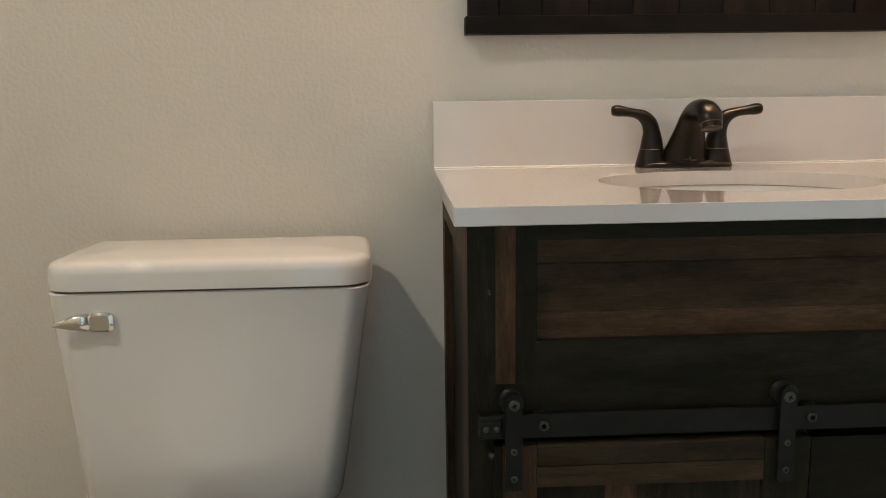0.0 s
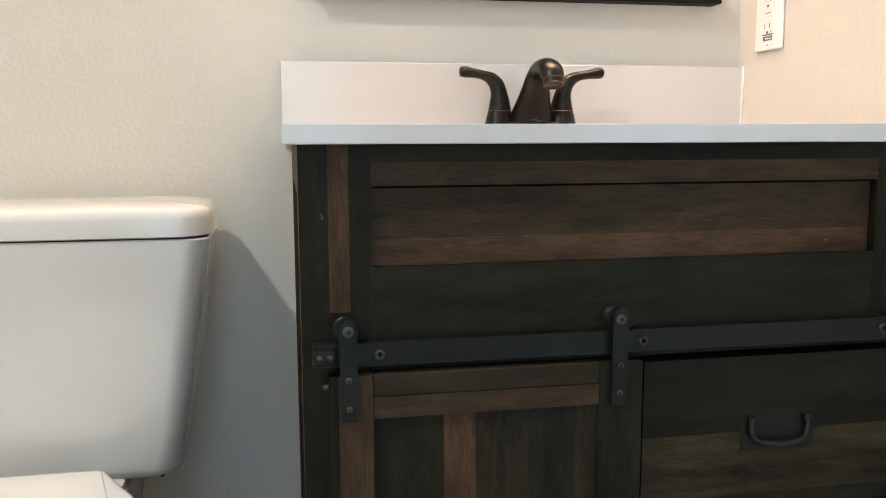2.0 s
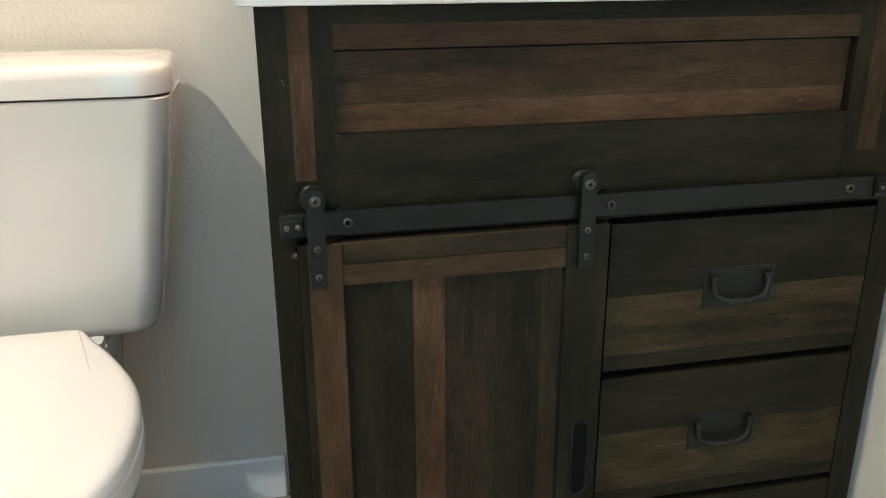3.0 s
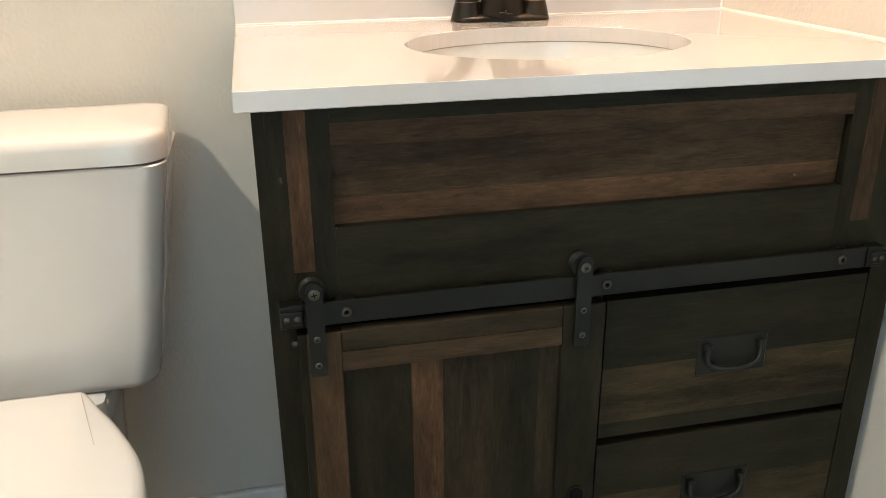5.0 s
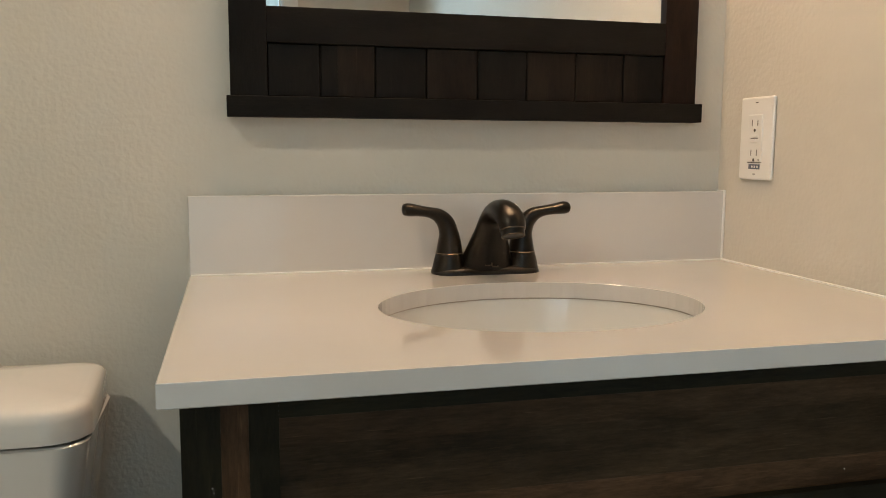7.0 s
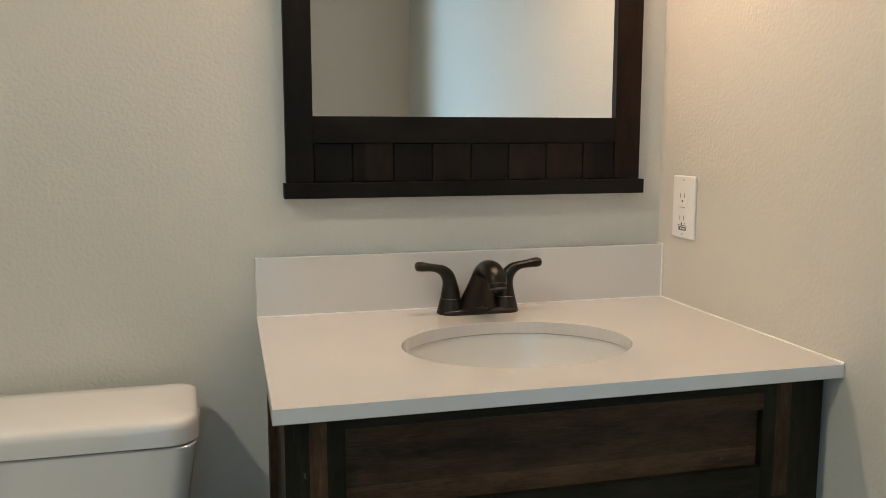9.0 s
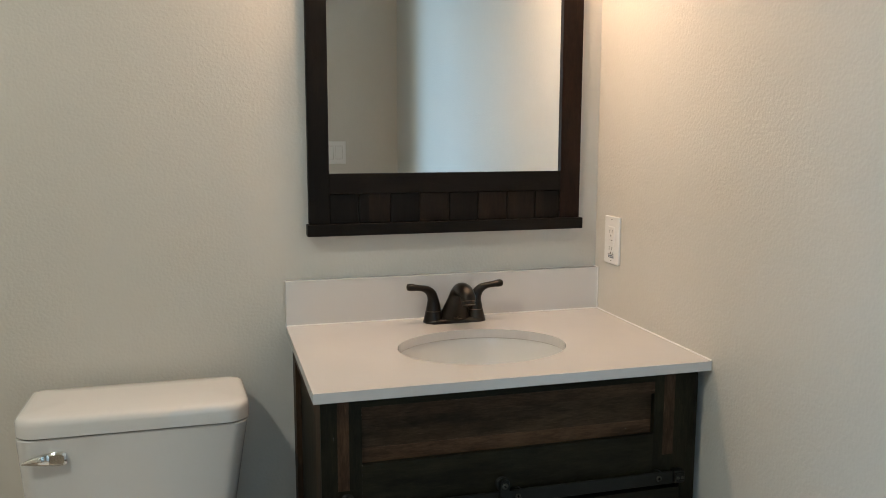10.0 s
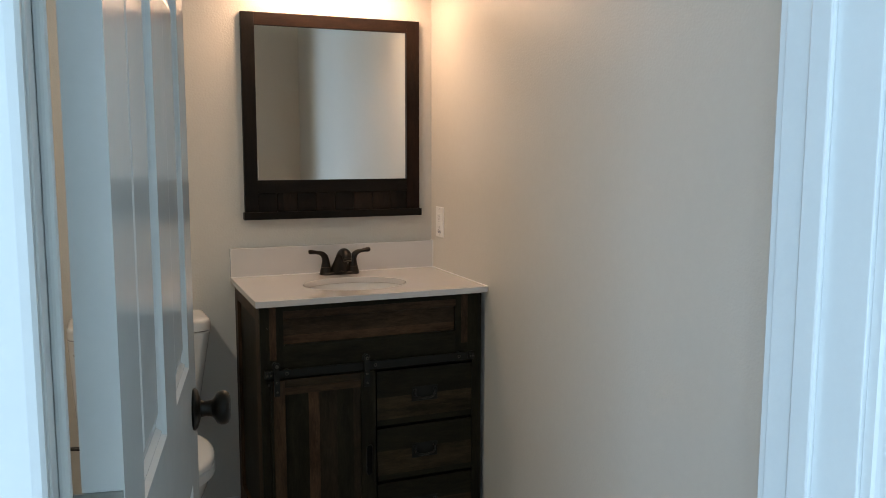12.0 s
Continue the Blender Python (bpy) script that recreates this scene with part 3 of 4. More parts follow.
part("door_bumper", turned([(0.004, 0.0), (0.004, 0.004), (0.0, 0.006)], Matrix.Translation((-0.747, -0.522, 0.651)) @ Matrix.Rotation(radians(-90), 4, "Y"), 12, cap=False), SCREW, bdoor, smooth=True)

# hangers with wheels
for hx in (-0.7265, -0.4335):
    prof = [(hx + 0.0088 * math.cos(radians(a)), 0.7115 + 0.0125 * math.sin(radians(a))) for a in range(0, 181, 15)] + [(hx - 0.0088, 0.6165), (hx + 0.0088, 0.6165)]
    bm = loft([[(x, y, z) for x, z in prof] for y in (-0.5325, -0.5365)])
    hanger = part("hanger_strap", bm, IRON, bdoor, "black iron roller hanger strap")
    part("wheel", turned([(0.0, 0.0), (0.0135, 0.0), (0.0145, 0.0015), (0.0115, 0.004), (0.0115, 0.0075), (0.0145, 0.010), (0.0135, 0.0115), (0.0, 0.0115)], Matrix.Translation((hx - 0.0015, -0.5195, 0.7120)) @ FACING_Y @ Matrix.Diagonal((0.92, 0.92, 1, 1)), 28), IRON, hanger, smooth=True)
    for z, r in ((0.7115, 0.0060), (0.6605, 0.0037), (0.6300, 0.0037)):
        b = part("screw", turned([(r, 0.0), (r, 0.0010), (r * 0.8, 0.0017), (0.0, 0.0019)], Matrix.Translation((hx, -0.5365, z)) @ FACING_Y, 16, cap=False), SCREW, hanger, "dull cross-head screw", True)
        bm = box(hx - r * 0.5, hx + r * 0.5, -0.5386, -0.5378, z - r * 0.1, z + r * 0.1)
        box(hx - r * 0.1, hx + r * 0.1, -0.53865, -0.5378, z - r * 0.5, z + r * 0.5, bm=bm)
        bmesh.ops.rotate(bm, cent=(hx, -0.538, z), matrix=Matrix.Rotation(radians(random.uniform(0, 90)), 3, "Y"), verts=bm.verts)
        part("screw_slot", bm, BLACK, hanger)

# ---- countertop, backsplash, basin ----
TX0, TX1, TYF, TZ, TT = -0.787, -0.002, -0.533, 0.920, 0.0200
BX, BY, BA, BB = -0.402, -0.300, 0.181, 0.142
SEG = 72


def oval(a, b, z):
    return [(BX + a * math.cos(2 * math.pi * k / SEG), BY + b * math.sin(2 * math.pi * k / SEG), z) for k in range(SEG)]


def on_rect(k, e):
    """The point of the counter's outline in the direction of oval point k, drawn in by e."""
    a = 2 * math.pi * k / SEG
    dx, dy = math.cos(a) * BA, math.sin(a) * BB
    tx = ((TX1 - e if dx > 0 else TX0 + e) - BX) / dx if abs(dx) > 1e-9 else 1e9
    ty = ((-0.001 - e if dy > 0 else TYF + e) - BY) / dy if abs(dy) > 1e-9 else 1e9
    t = min(tx, ty)
    return BX + t * dx, BY + t * dy


def counter_ring(e, z):
    ring = [on_rect(k, e) for k in range(SEG)]
    for c in ((TX0 + e, TYF + e), (TX1 - e, TYF + e), (TX1 - e, -0.001 - e), (TX0 + e, -0.001 - e)):
        i = min(range(SEG), key=lambda j: (ring[j][0] - c[0]) ** 2 + (ring[j][1] - c[1]) ** 2)
        ring[i] = c
    return [(x, y, z) for x, y in ring]


rings = [oval(BA, BB, TZ - TT), oval(BA, BB, TZ - 0.0004), oval(BA + 0.0004, BB + 0.0004, TZ), counter_ring(0.0008, TZ), counter_ring(0.0002, TZ - 0.0002), counter_ring(0.0, TZ - 0.0008), counter_ring(0.0, TZ - TT + 0.001), counter_ring(0.001, TZ - TT), oval(BA, BB, TZ - TT)]
bm = loft(rings, cap=False)
bmesh.ops.remove_doubles(bm, verts=bm.verts, dist=1e-6)
solo("countertop", bm, QUARTZ, (-0.39, -0.27, TZ - TT), "white quartz countertop with an oval sink cutout on the dark vanity", "countertop")
solo("backsplash", box(TX0, TX1, -0.0205, -0.0005, TZ, 1.0255, 0.0015, 2), QUARTZ, (-0.39, -0.01, TZ), "white quartz backsplash standing against the wall on the countertop", "backsplash")
bm = box(TX0 + 0.001, TX1, -0.0225, -0.0205, TZ - 0.0003, TZ + 0.0020, 0.0006, 1)
solo("caulk_seam", bm, PLATE, (-0.39, -0.021, TZ), "thin white caulk line between countertop and backsplash", "caulk", kind="structure")
bm = box(-0.0035, 0.0, TYF + 0.001, -0.0205, TZ - 0.004, TZ + 0.0022, 0.0008, 1)
box(-0.0035, 0.0, -0.0225, -0.0, TZ + 0.0022, 1.027, 0.0008, 1, bm=bm)
solo("caulk_seam", bm, PLATE, (0.0, -0.27, TZ), "thin white caulk line between countertop and side wall", "caulk", kind="structure")

sink = thing("sink_basin", (BX, BY, TZ - TT - 0.15), "oval white undermount porcelain sink basin below the countertop", "sink")
zt = TZ - TT - 0.0015
prof = [(1.0, 0.0), (0.985, -0.012), (0.955, -0.035), (0.90, -0.065), (0.80, -0.095), (0.64, -0.118), (0.42, -0.132), (0.20, -0.138), (0.13, -0.139)]
rings = [oval((BA + 0.002) * u, (BB + 0.002) * u, zt + z) for u, z in prof]
outer = [oval((BA + 0.024) * 1.0, (BB + 0.024), zt)] + [oval((BA + 0.024), (BB + 0.024), zt - 0.012)] + [oval((BA + 0.012) * u, (BB + 0.012) * u, zt + z - 0.012) for u, z in prof[1:]]
part("bowl", loft(outer[::-1] + rings, cap=False), BASIN, sink, smooth=True)
part("drain", turned([(0.032, 0.0), (0.030, 0.003), (0.022, 0.002), (0.0, 0.002)], Matrix.Translation((BX, BY, zt - 0.1405)), 28), BRONZE, sink, "dark bronze drain ring", True)
part("seam", loft([oval(BA + 0.0015, BB + 0.0015, TZ - TT - 0.0016), oval(BA + 0.0015, BB + 0.0015, TZ - TT - 0.0001), oval(BA + 0.008, BB + 0.008, TZ - TT - 0.0001)], cap=False), SEAM, sink)

# ---- faucet ----
FX, FY, FZ = -0.3955, -0.066, TZ
faucet = thing("faucet", (FX, FY, FZ), "oil-rubbed bronze two-handle faucet with copper highlights on the countertop", "faucet")
bm = loft([rounded_rect(FX - 0.076, FX + 0.076, FY - 0.027, FY + 0.027, FZ, (0.026,) * 4, 8), rounded_rect(FX - 0.076, FX + 0.076, FY - 0.027, FY + 0.027, FZ + 0.003, (0.026,) * 4, 8),
           rounded_rect(FX - 0.073, FX + 0.073, FY - 0.024, FY + 0.024, FZ + 0.007, (0.023,) * 4, 8), rounded_rect(FX - 0.066, FX + 0.066, FY - 0.019, FY + 0.019, FZ + 0.010, (0.018,) * 4, 8)])
part("base_plate", bm, BRONZE, faucet, smooth=True)
spine = smooth_path([(0, 0.0, 0.002, 0.0450, 0.025), (0, -0.004, 0.016, 0.0370, 0.0235), (0, -0.012, 0.036, 0.0295, 0.0205), (0, -0.023, 0.056, 0.0235, 0.0185), (0, -0.036, 0.0760, 0.0195, 0.0165), (0, -0.056, 0.0875, 0.0182, 0.0150),
                     (0, -0.079, 0.0890, 0.0182, 0.0150), (0, -0.0980, 0.0845, 0.0180, 0.0148), (0, -0.1080, 0.0775, 0.0174, 0.0146), (0, -0.1110, 0.0700, 0.0162, 0.0152)], 4)
part("spout", swept([(FX + p[0], FY + p[1], FZ + p[2]) for p in spine], [(p[3], p[4]) for p in spine], seg=28), BRONZE, faucet, "arched bronze spout", True)
tip, tdir = Vector((FX, FY - 0.1112, FZ + 0.0698)), Vector((0, -0.38, -1)).normalized()
q = Vector((0, 0, -1)).rotation_difference(tdir).to_matrix().to_4x4()
part("spout_ring", turned([(0.0163, 0.0), (0.0163, -0.0012), (0.0157, -0.0016)], Matrix.Translation(tip) @ q, 28), COPPER, faucet, "worn copper ring", True)
part("aerator", turned([(0.0152, -0.0015), (0.0148, -0.0080), (0.0138, -0.0088), (0.0128, -0.0082), (0.0, -0.0082)], Matrix.Translation(tip) @ q, 28, cap=False), BRONZE, faucet, smooth=True)
part("aerator_rim", turned([(0.0146, -0.0080), (0.0150, -0.0092), (0.0138, -0.0095)], Matrix.Translation(tip) @ q, 28, cap=False), COPPER, faucet, smooth=True)
for s_ in (-1, 1):
    hx = FX + s_ * 0.0515
    skirt = part("handle_base", turned([(0.0245, 0.001), (0.0245, 0.004), (0.0235, 0.007), (0.0205, 0.020), (0.0185, 0.0275)], Matrix.Translation((hx, FY, FZ)), 28), BRONZE, faucet, smooth=True)
    part("base_ring", turned([(0.0242, 0.0), (0.0252, 0.0006), (0.0246, 0.0016)], Matrix.Translation((hx, FY, FZ)), 28), COPPER, faucet, smooth=True)
    part("handle_ring", turned([(0.0182, 0.0272), (0.0190, 0.0280), (0.0182, 0.0288)], Matrix.Translation((hx, FY, FZ)), 28), COPPER, faucet, "thin worn copper ring", True)
    hand = smooth_path([(0.0, 0.0, 0.0285, 0.0182, 0.0182), (0.000, 0.0, 0.042, 0.0160, 0.0160), (0.0015, -0.001, 0.056, 0.0132, 0.0138), (0.0060, -0.002, 0.069, 0.0120, 0.0124), (0.0155, -0.003, 0.0785, 0.0098, 0.0112),
                        (0.028, -0.004, 0.0832, 0.0074, 0.0104), (0.043, -0.006, 0.0858, 0.0074, 0.0112), (0.056, -0.007, 0.0875, 0.0088, 0.0118), (0.0645, -0.0075, 0.0880, 0.0074, 0.0092), (0.0670, -0.0075, 0.0880, 0.0022, 0.003)], 4)
    path = [(hx + s_ * p[0], FY + p[1], FZ + p[2]) for p in hand]
    rings = []
    for i, p in enumerate(path):
        a, b = Vector(path[max(0, i - 1)]), Vector(path[min(len(path) - 1, i + 1)])
        d = (b - a).normalized()
        v = Vector((0, 1, 0))
        v = (v - d * v.dot(d)).normalized()
        u = d.cross(v)
        w, h = hand[i][3], hand[i][4]
        rings.append([Vector(p) + u * w * math.cos(2 * math.pi * k / 18) + v * h * math.sin(2 * math.pi * k / 18) for k in range(18)])
    part("lever_handle", loft(rings), BRONZE, faucet, "curved bronze lever handle", True)
part("lift_rod", turned([(0.0022, 0.0), (0.0022, 0.045), (0.0045, 0.047), (0.0050, 0.051), (0.0032, 0.055), (0.0, 0.056)], Matrix.Translation((FX, FY + 0.022, FZ + 0.008)), 14, cap=False), BRONZE, faucet, smooth=True)
# unreadable maker's mark on the spout's foot
bm = box(FX - 0.0095, FX - 0.002, -0.0005, 0.0002, 0.0, 0.0016)
box(FX + 0.0005, FX + 0.0105, -0.0005, 0.0002, -0.0016, 0.0000, bm=bm)
box(FX - 0.001, FX + 0.0010, -0.0005, 0.0002, 0.0, 0.0042, bm=bm)
bmesh.ops.rotate(bm, cent=(0, 0, 0), matrix=Matrix.Rotation(radians(6), 3, "X"), verts=bm.verts)
bmesh.ops.translate(bm, vec=(0, FY - 0.0287, FZ + 0.0125), verts=bm.verts)
part("mark", bm, COPPER, faucet, "small worn illegible mark")

# ---- mirror ----
MX0, MX1, MY = -0.7295, -0.0585, -0.022
mirror = thing("wall_mirror", (-0.394, -0.011, 1.128), "square wall mirror in a dark plank frame with bottom ledge", "mirror")
part("glass", box(-0.688, -0.105, -0.0125, -0.0105, 1.264, 1.828), mirror_mat, mirror, "clear silvered glass")
part("backing", box(MX0 + 0.004, MX1 - 0.004, -0.0100, -0.0015, 1.14, 1.86), BLACK, mirror)
part("stile", box(MX0, -0.682, MY, -0.001, 1.155, 1.8655, 0.0012, 2), FRAME_Z, mirror)
part("stile", box(-0.1105, MX1, MY, -0.001, 1.155, 1.8655, 0.0012, 2), RED_Z, mirror)
part("top_rail", box(-0.682, -0.1105, MY, -0.001, 1.821, 1.8655, 0.0012, 2), RED_X, mirror)
part("bottom_rail", box(-0.682, -0.1105, MY, -0.001, 1.224, 1.2705, 0.0012, 2), FRAME_X, mirror)
MP = (-0.682, -0.613, -0.539, -0.468, -0.395, -0.323, -0.249, -0.175, -0.1105)
for (x0, x1), mat in zip(zip(MP, MP[1:]), (FRAME_Z, FRAME_Z, FRAME_Z, RUST_Z, FRAME_Z, RUST_Z, RUST_Z, FRAME_Z)):
    part("plank", box(x0 + 0.0004, x1 - 0.0004, MY + 0.003, -0.008, 1.155, 1.224, 0.0016, 1), mat, mirror)
part("plank_inlay", box(-0.590, -0.541, MY + 0.0026, MY + 0.004, 1.157, 1.2235), RUST_Z, mirror)
part("plank_inlay", box(-0.1735, -0.152, MY + 0.0026, MY + 0.004, 1.157, 1.2235), RUST_Z, mirror)
part("ledge", box(-0.7345, -0.0535, -0.034, -0.001, 1.128, 1.155, 0.0012, 2), FRAME_X, mirror)

# ---- vanity light above the mirror ----
vlight = thing("vanity_light", (-0.385, -0.01, 2.12), "three-bulb bronze vanity light above the mirror, switched on", "wall light")
part("back_plate", box(-0.46, -0.31, -0.022, -0.001, 2.09, 2.21, 0.004), BRONZE, vlight)
part("bar", box(-0.64, -0.13, -0.060, -0.040, 2.14, 2.16, 0.003), BRONZE, vlight)
part("bar_stem", box(-0.395, -0.375, -0.045, -0.020, 2.14, 2.16, 0.002), BRONZE, vlight)
for bx in BULBS:
    path = smooth_path([(bx, -0.055, 2.15), (bx, -0.10, 2.17), (bx, -0.15, 2.165), (bx, BULB_Y, 2.14), (bx, BULB_Y, 2.115)], 4)
    part("arm", swept(path, [(0.006, 0.006)] * len(path), seg=10), BRONZE, vlight, smooth=True)
    shade = part("shade", turned([(0.022, 2.115), (0.030, 2.105), (0.040, 2.07), (0.052, 2.02), (0.056, 1.985), (0.053, 1.985), (0.049, 2.02), (0.037, 2.07), (0.020, 2.108)], Matrix.Translation((bx, BULB_Y, 0)), 28, cap=False), SHADE, vlight, "frosted glass bell shade, lit", True)
    part("bulb", turned([(0.0, 2.10), (0.013, 2.10), (0.013, 2.085), (0.022, 2.065), (0.026, 2.048), (0.020, 2.038), (0.0, 2.036)], Matrix.Translation((bx, BULB_Y, 0)), 20, cap=False), BULB, shade, smooth=True)

# recessed ceiling can
can = thing("ceiling_light", (CAN[0], CAN[1], 2.73), "round white recessed ceiling light, switched on", "ceiling light")
part("trim_ring", turned([(0.075, 2.7395), (0.095, 2.7395), (0.093, 2.734), (0.075, 2.732)], Matrix.Translation((*CAN, 0)), 36, cap=False), TRIM, can, smooth=True)
part("lens", turned([(0.0, 2.7375), (0.074, 2.7375), (0.074, 2.7390)], Matrix.Translation((*CAN, 0)), 36, cap=False), CANGLOW, can)


# ---- outlet on the side wall, switches by the door ----
OY, OZ = -0.0985, 1.1045
outlet = thing("wall_outlet", (0.0, OY, OZ), "white ground-fault outlet with a small blue-grey sticker on the wall", "outlet")


def obox(y0, y1, z0, z1, d0, d1, r=0.0):
    return box(-d1, -d0, OY + y0, OY + y1, OZ + z0, OZ + z1, r)


part("cover_plate", obox(-0.0375, 0.0375, -0.0585, 0.0585, 0.0003, 0.006, 0.0025), PLATE, outlet)
face = part("receptacle", obox(-0.0165, 0.0165, -0.0335, 0.0335, 0.004, 0.0078, 0.001), PLATE, outlet)
for zc in (0.022, -0.020):
    for yc in (-0.0065, 0.0065):
        part("slot", obox(yc - 0.0007, yc + 0.0007, zc - 0.0042, zc + 0.0042, 0.007, 0.0080), SLOT, face)
    part("ground_hole", turned([(0.0024, 0.0), (0.0024, 0.0080)], Matrix.Translation((0, OY, OZ + zc - 0.0105)) @ Matrix.Rotation(radians(-90), 4, "Y"), 10), SLOT, face)
part("test_button", obox(-0.008, 0.008, 0.0012, 0.0052, 0.006, 0.0088, 0.0006), PLATE, face)
part("reset_button", obox(-0.008, 0.008, -0.0058, -0.0018, 0.006, 0.0088, 0.0006), PLATE, face)
part("button_gap", obox(-0.0085, 0.0085, -0.0004, 0.0004, 0.006, 0.0080), SLOT, face)
part("indicator", obox(-0.0125, -0.0105, -0.0310, -0.0290, 0.006, 0.0081), SLOT, face)
part("shadow_gap", obox(-0.0165, 0.0165, -0.0345, -0.0336, 0.005, 0.0066), SLOT, outlet)
lab = part("label_strip", obox(-0.0130, 0.0130, -0.0435, -0.0365, 0.0055, 0.0063), LABELBLUE, outlet, "blue-grey sticker")
for k in range(3):
    part("label_bar", obox(-0.009 + k * 0.006, -0.0055 + k * 0.006, -0.0415, -0.0385, 0.006, 0.0065), PLATE, lab)
for zc in (0.0505, -0.0505):
    part("plate_screw", obox(-0.003, 0.003, zc - 0.0006, zc + 0.0006, 0.0055, 0.0062), SLOT, outlet)

sw = thing("light_switch", (-0.352, YF, 1.25), "white three-gang rocker light switch plate on the wall beside the door", "light switch")
part("cover_plate", box(-0.352 - 0.0815, -0.352 + 0.0815, YF + 0.0003, YF + 0.006, 1.193, 1.307, 0.0025), PLATE, sw)
for k in (-1, 0, 1):
    x = -0.352 + k * 0.046
    # Grey plate that stands in for the shade in the gap round each rocker.
    part("rocker_gap", box(x - 0.0172, x + 0.0172, YF + 0.005, YF + 0.0064, 1.2162, 1.2838), SEAM, sw)
    bm = box(x - 0.0160, x + 0.0160, YF + 0.004, YF + 0.0085, 1.2175, 1.2825, 0.0012)
    bmesh.ops.rotate(bm, cent=(x, YF + 0.006, 1.25), matrix=Matrix.Rotation(radians(3 if k else -3), 3, "X"), verts=bm.verts)
    part("rocker", bm, PLATE, sw)

# ---- toilet ----
QX = -1.107
toilet = thing("toilet", (QX, -0.36, 0), "white glossy two-piece toilet with closed lid and chrome flush lever", "toilet")


def tapered(ring, k, cx=-1.113):
    """Draw a tank outline in, or out, towards the wall."""
    return [(cx + (x - cx) * (1 - k * min(1.0, max(0.0, (y + 0.19) / 0.155))), y, z) for x, y, z in ring]


rings = []
for z, x0, x1, yf, r in ((0.437, -1.290, -0.962, -0.190, 0.036), (0.4385, -1.300, -0.951, -0.200, 0.036), (0.444, -1.308, -0.942, -0.207, 0.036), (0.454, -1.312, -0.937, -0.211, 0.036), (0.52, -1.316, -0.926, -0.214, 0.035), (0.62, -1.322, -0.9105, -0.221, 0.034), (0.72, -1.327, -0.8955, -0.231, 0.033), (0.7735, -1.329, -0.887, -0.2365, 0.032), (0.7755, -1.327, -0.889, -0.2345, 0.031)):
    rings.append(tapered(rounded_rect(x0, x1, yf, -0.034, z, (r, r, 0.02, 0.02), 8), 0.0))
part("tank", loft(rings), PORCELAIN, toilet, smooth=True)
rings = []
for z, e, r in ((0.7785, 0.0045, 0.043), (0.7805, 0.0, 0.046), (0.803, 0.0, 0.046), (0.8115, 0.0015, 0.045), (0.8155, 0.005, 0.042), (0.8179, 0.0105, 0.038), (0.8192, 0.017, 0.034), (0.8206, 0.030, 0.026), (0.8232, 0.085, 0.01)):
    rings.append(tapered(rounded_rect(-1.331 + e, -0.8835 - e, -0.240 + e, -0.034 - e * 0.5, z - 0.0012, (r, r, 0.02, 0.012), 8), 0.015, -1.331))
part("tank_lid", loft(rings), PORCELAIN, toilet, "white porcelain tank lid", True)
# Black inset that draws the shade line between tank and lid.
part("lid_gap_shade", loft([tapered(rounded_rect(-1.3235, -0.8935, -0.229, -0.044, z, (0.038, 0.038, 0.02, 0.02), 8), 0.0) for z in (0.7750, 0.7795)]), BLACK, toilet)
# flush lever
lx, lz = -1.251, 0.736
lever = part("flush_lever", loft([[(lx + dx, y, lz + dz) for dx, dz in ((-w, -h * 0.8), (-w, h * 0.8), (-w * 0.6, h), (w * 0.6, h), (w, h * 0.7), (w, -h * 0.7), (w * 0.6, -h), (-w * 0.6, -h))] for y, w, h in ((-0.222, 0.015, 0.012), (-0.232, 0.017, 0.0135), (-0.240, 0.017, 0.0135), (-0.2435, 0.013, 0.010))]), CHROME, toilet, "chrome flush lever", True)
arm = smooth_path([(lx - 0.012, -0.237, lz, 0.0125, 0.005), (lx - 0.022, -0.242, lz + 0.001, 0.0120, 0.005), (lx - 0.036, -0.245, lz + 0.001, 0.0095, 0.0045), (lx - 0.050, -0.246, lz, 0.0060, 0.004), (lx - 0.062, -0.245, lz - 0.002, 0.002, 0.002)], 4)
part("lever_arm", swept([p[:3] for p in arm], [(p[3], p[4]) for p in arm], Vector((0, 0, 1)), 14), CHROME, lever, smooth=True)


def pan(hw, y_back, y_front, z, neck=0.58):
    """Toilet plan: a narrow neck behind, flared shoulders, an oval front."""
    d = y_front - y_back
    half = smooth_path([(0.0, 0.0), (neck * 0.8, 0.0), (neck, 0.03), (neck, 0.14), (neck, 0.26), (neck + 0.06, 0.35), (0.78, 0.46), (0.93, 0.57), (1.0, 0.67), (0.95, 0.77), (0.80, 0.87), (0.52, 0.95), (0.26, 0.99), (0.0, 1.0)], 3)
    pts = [(QX + hw * x, y_back + d * y, z) for x, y in half]
    return pts + [(QX - hw * x, y_back + d * y, z) for x, y in half[-2:0:-1]]


bowl = [pan(0.105, -0.17, -0.60, 0.0, 0.9), pan(0.108, -0.17, -0.61, 0.02, 0.9), pan(0.100, -0.16, -0.60, 0.08, 0.9), pan(0.098, -0.14, -0.585, 0.16, 0.9), pan(0.112, -0.12, -0.60, 0.22, 0.8), pan(0.145, -0.10, -0.645, 0.29, 0.65), pan(0.160, -0.07, -0.69, 0.35),
        pan(0.169, -0.05, -0.735, 0.395), pan(0.171, -0.05, -0.742, 0.415), pan(0.166, -0.055, -0.735, 0.424), pan(0.14, -0.09, -0.66, 0.4255)]
part("bowl", loft(bowl), PORCELAIN, toilet, smooth=True)
part("tank_foot", loft([rounded_rect(QX - w, QX + w, -0.17, -0.04, z, (0.03,) * 4, 6) for z, w in ((0.420, 0.092), (0.4380, 0.088))]), PORCELAIN, toilet, smooth=True)


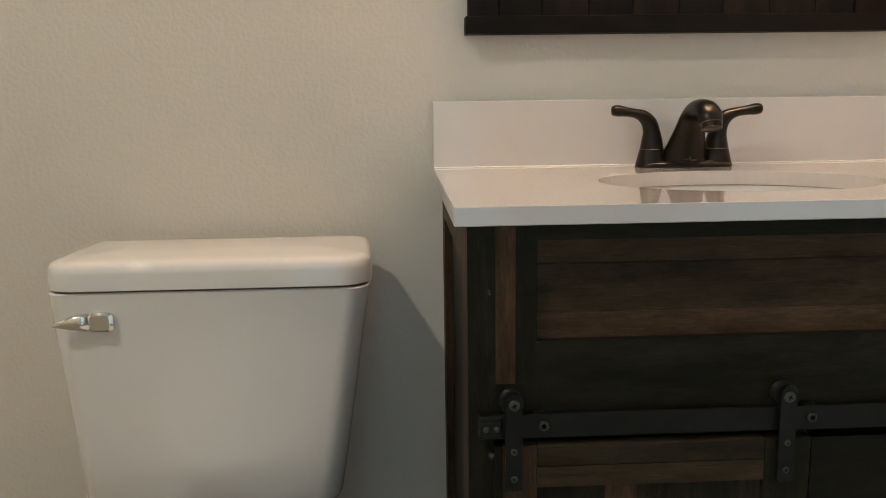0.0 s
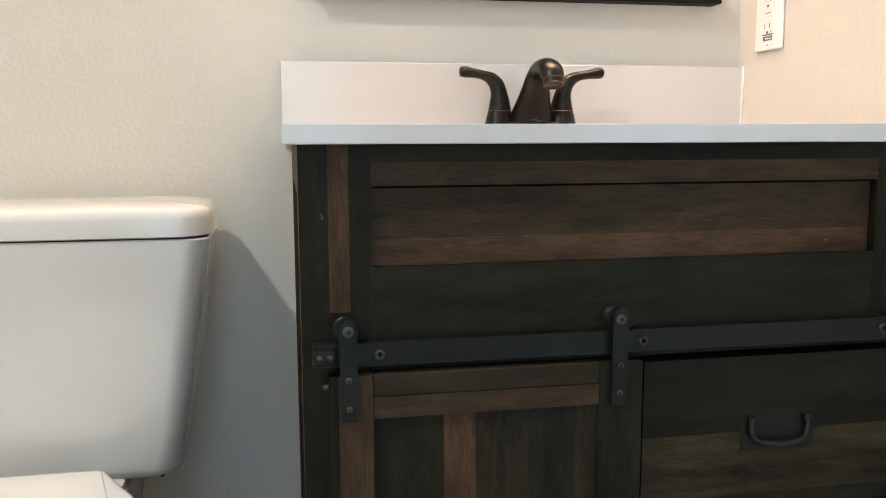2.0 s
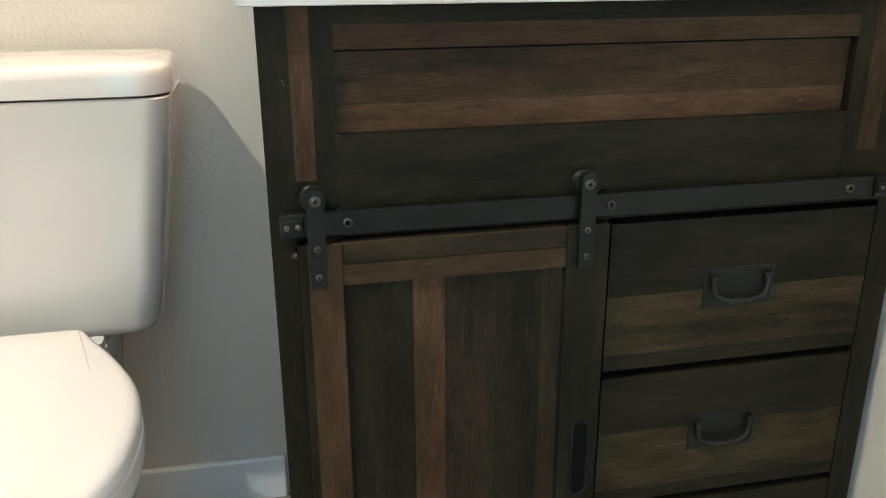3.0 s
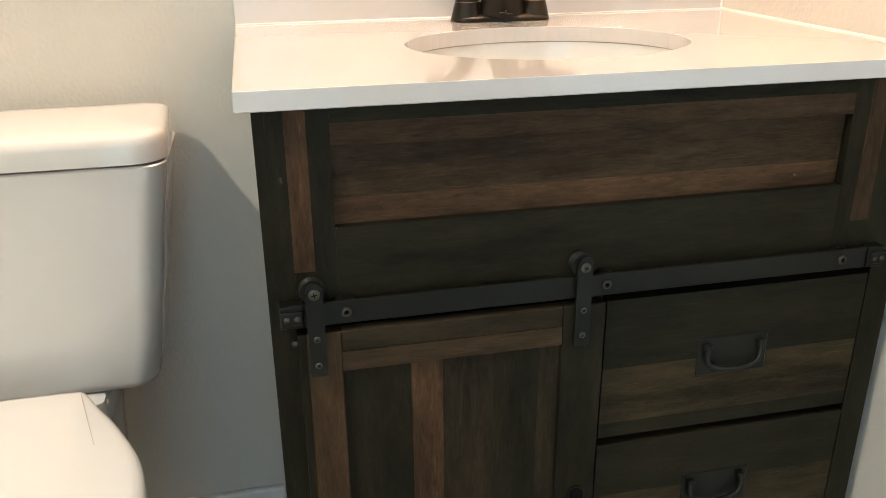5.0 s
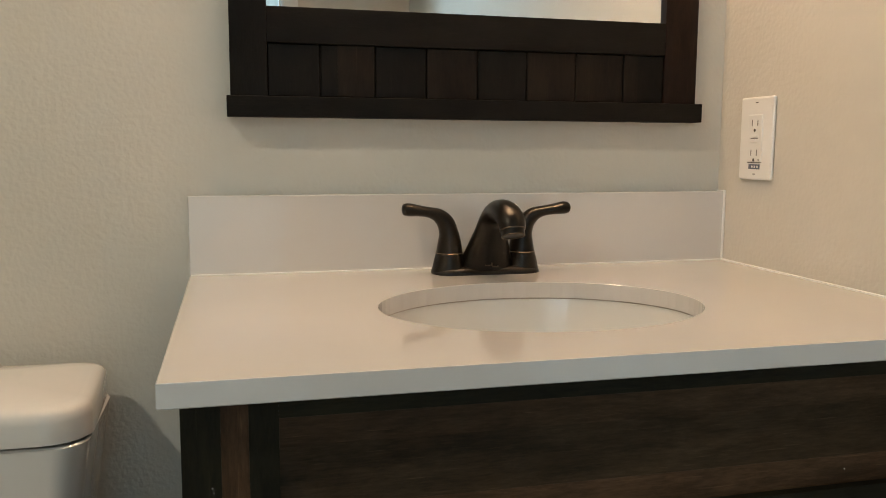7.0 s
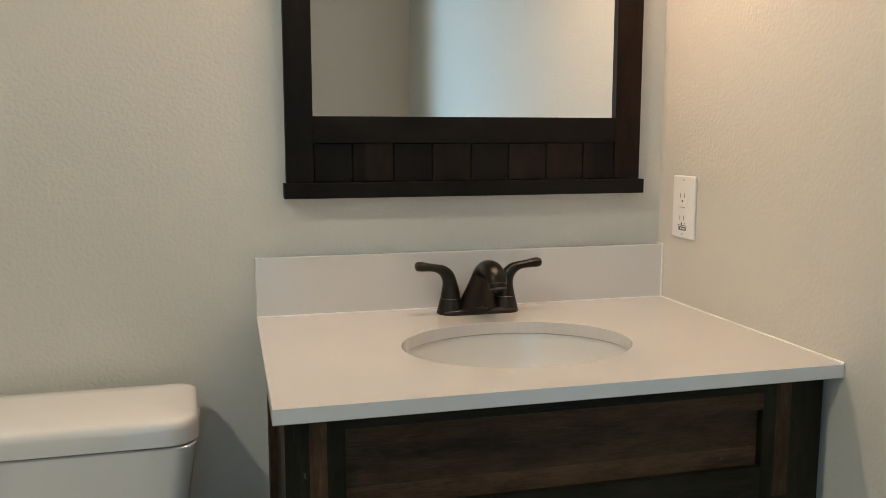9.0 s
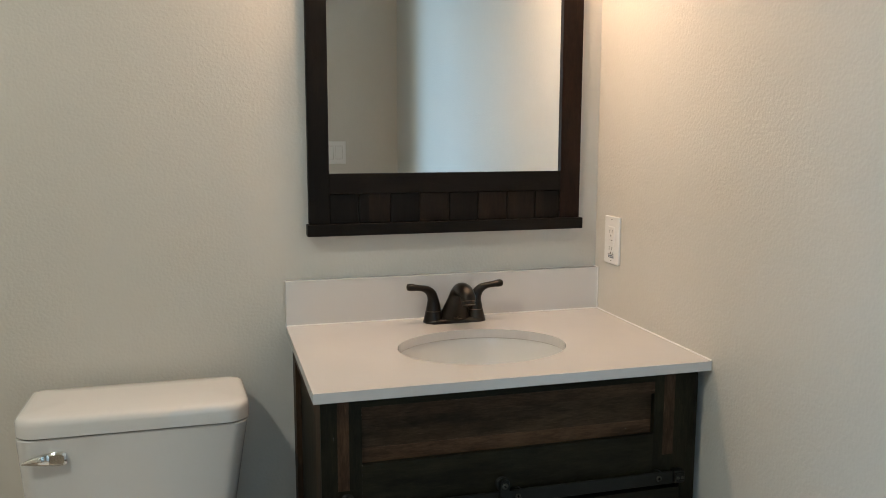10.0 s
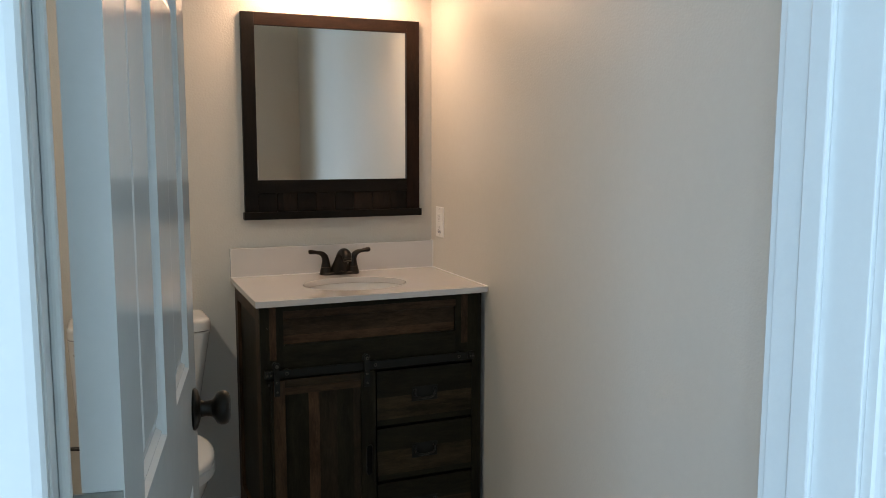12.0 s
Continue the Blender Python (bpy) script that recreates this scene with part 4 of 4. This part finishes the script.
def lid_outline(e, z):
    """Seat lid: narrow straight back, flared shoulders, rounded front."""
    half = smooth_path([(0.066, -0.262), (0.080, -0.264), (0.089, -0.276), (0.106, -0.308), (0.131, -0.350), (0.159, -0.408), (0.173, -0.448), (0.181, -0.492), (0.183, -0.545), (0.174, -0.61), (0.148, -0.67), (0.107, -0.715), (0.056, -0.740), (0.0, -0.748)], 4)
    pts = [(QX + x, y, z) for x, y in half] + [(QX - x, y, z) for x, y in half[-2::-1]]
    cy = -0.50
    return [(QX + (x - QX) * (1 - e / 0.18), cy + (y - cy) * (1 - e / 0.25), z) for x, y, _ in pts]


part("seat", loft([lid_outline(e, z) for e, z in ((0.006, 0.4262), (0.001, 0.4285), (0.0, 0.436), (0.0, 0.4545), (0.004, 0.4585))]), SEATP, toilet, "white plastic seat", True)
lid = part("seat_lid", loft([lid_outline(e, z) for e, z in ((0.005, 0.4605), (0.0, 0.4625), (0.0, 0.4735), (0.002, 0.4785), (0.007, 0.4815), (0.014, 0.4830), (0.05, 0.4842))]), SEATP, toilet, "closed white plastic seat lid", True)
# thin grey line running forward from the lid's rear corner
bm = box(-0.0004, 0.0004, -0.155, 0.0, -0.0005, 0.0003)
bmesh.ops.rotate(bm, cent=(0, 0, 0), matrix=Matrix.Rotation(radians(15.6), 3, "Z"), verts=bm.verts)
bmesh.ops.translate(bm, vec=(-1.027, -0.279, 0.4836), verts=bm.verts)
part("crease", bm, SEAM, lid, "thin grey line along the lid")
for s_ in (-1, 1):
    part("hinge_cap", loft([rounded_rect(QX + s_ * 0.077 - 0.022, QX + s_ * 0.077 + 0.022, -0.252, -0.222, z, (0.008,) * 4, 4) for z in (0.4262, 0.446, 0.449)]), SEATP, toilet, smooth=True)
    part("bolt_cap", turned([(0.014, 0.0), (0.014, 0.012), (0.008, 0.020), (0.0, 0.022)], Matrix.Translation((QX + s_ * 0.112, -0.33, 0.02)), 16, cap=False), SEATP, toilet, smooth=True)
part("tank_bolt", turned([(0.006, 0.40), (0.006, 0.441)], Matrix.Translation((QX + 0.125, -0.10, 0)), 10), CHROME, toilet, "bright tank bolt", True)

# water supply beside the toilet
valve = thing("water_supply", (-1.42, -0.03, 0.18), "dark braided toilet supply hose with wall stop valve", "water supply")
part("escutcheon", turned([(0.0, 0.0), (0.030, 0.0), (0.027, 0.006), (0.010, 0.010)], Matrix.Translation((-1.42, -0.001, 0.18)) @ FACING_Y, 24), CHROME, valve, smooth=True)
part("stop_valve", turned([(0.009, 0.008), (0.009, 0.045), (0.013, 0.046), (0.013, 0.068), (0.008, 0.070), (0.008, 0.080)], Matrix.Translation((-1.42, 0.0, 0.18)) @ FACING_Y, 18), CHROME, valve, smooth=True)
part("valve_handle", turned([(0.0, 0.0), (0.018, 0.0), (0.020, 0.004), (0.018, 0.010), (0.0, 0.011)], Matrix.Translation((-1.42, -0.080, 0.18)) @ FACING_Y, 18), HOSE, valve, smooth=True)
path = smooth_path([(-1.42, -0.057, 0.190), (-1.424, -0.065, 0.28), (-1.410, -0.085, 0.335), (-1.370, -0.110, 0.380), (-1.320, -0.125, 0.388), (-1.270, -0.125, 0.372), (-1.235, -0.120, 0.372), (-1.215, -0.110, 0.415), (-1.212, -0.105, 0.446)], 6)
part("hose", swept(path, [(0.0065, 0.0065)] * len(path), Vector((0, 1, 0)), 10), HOSE, valve, "dark braided hose", True)
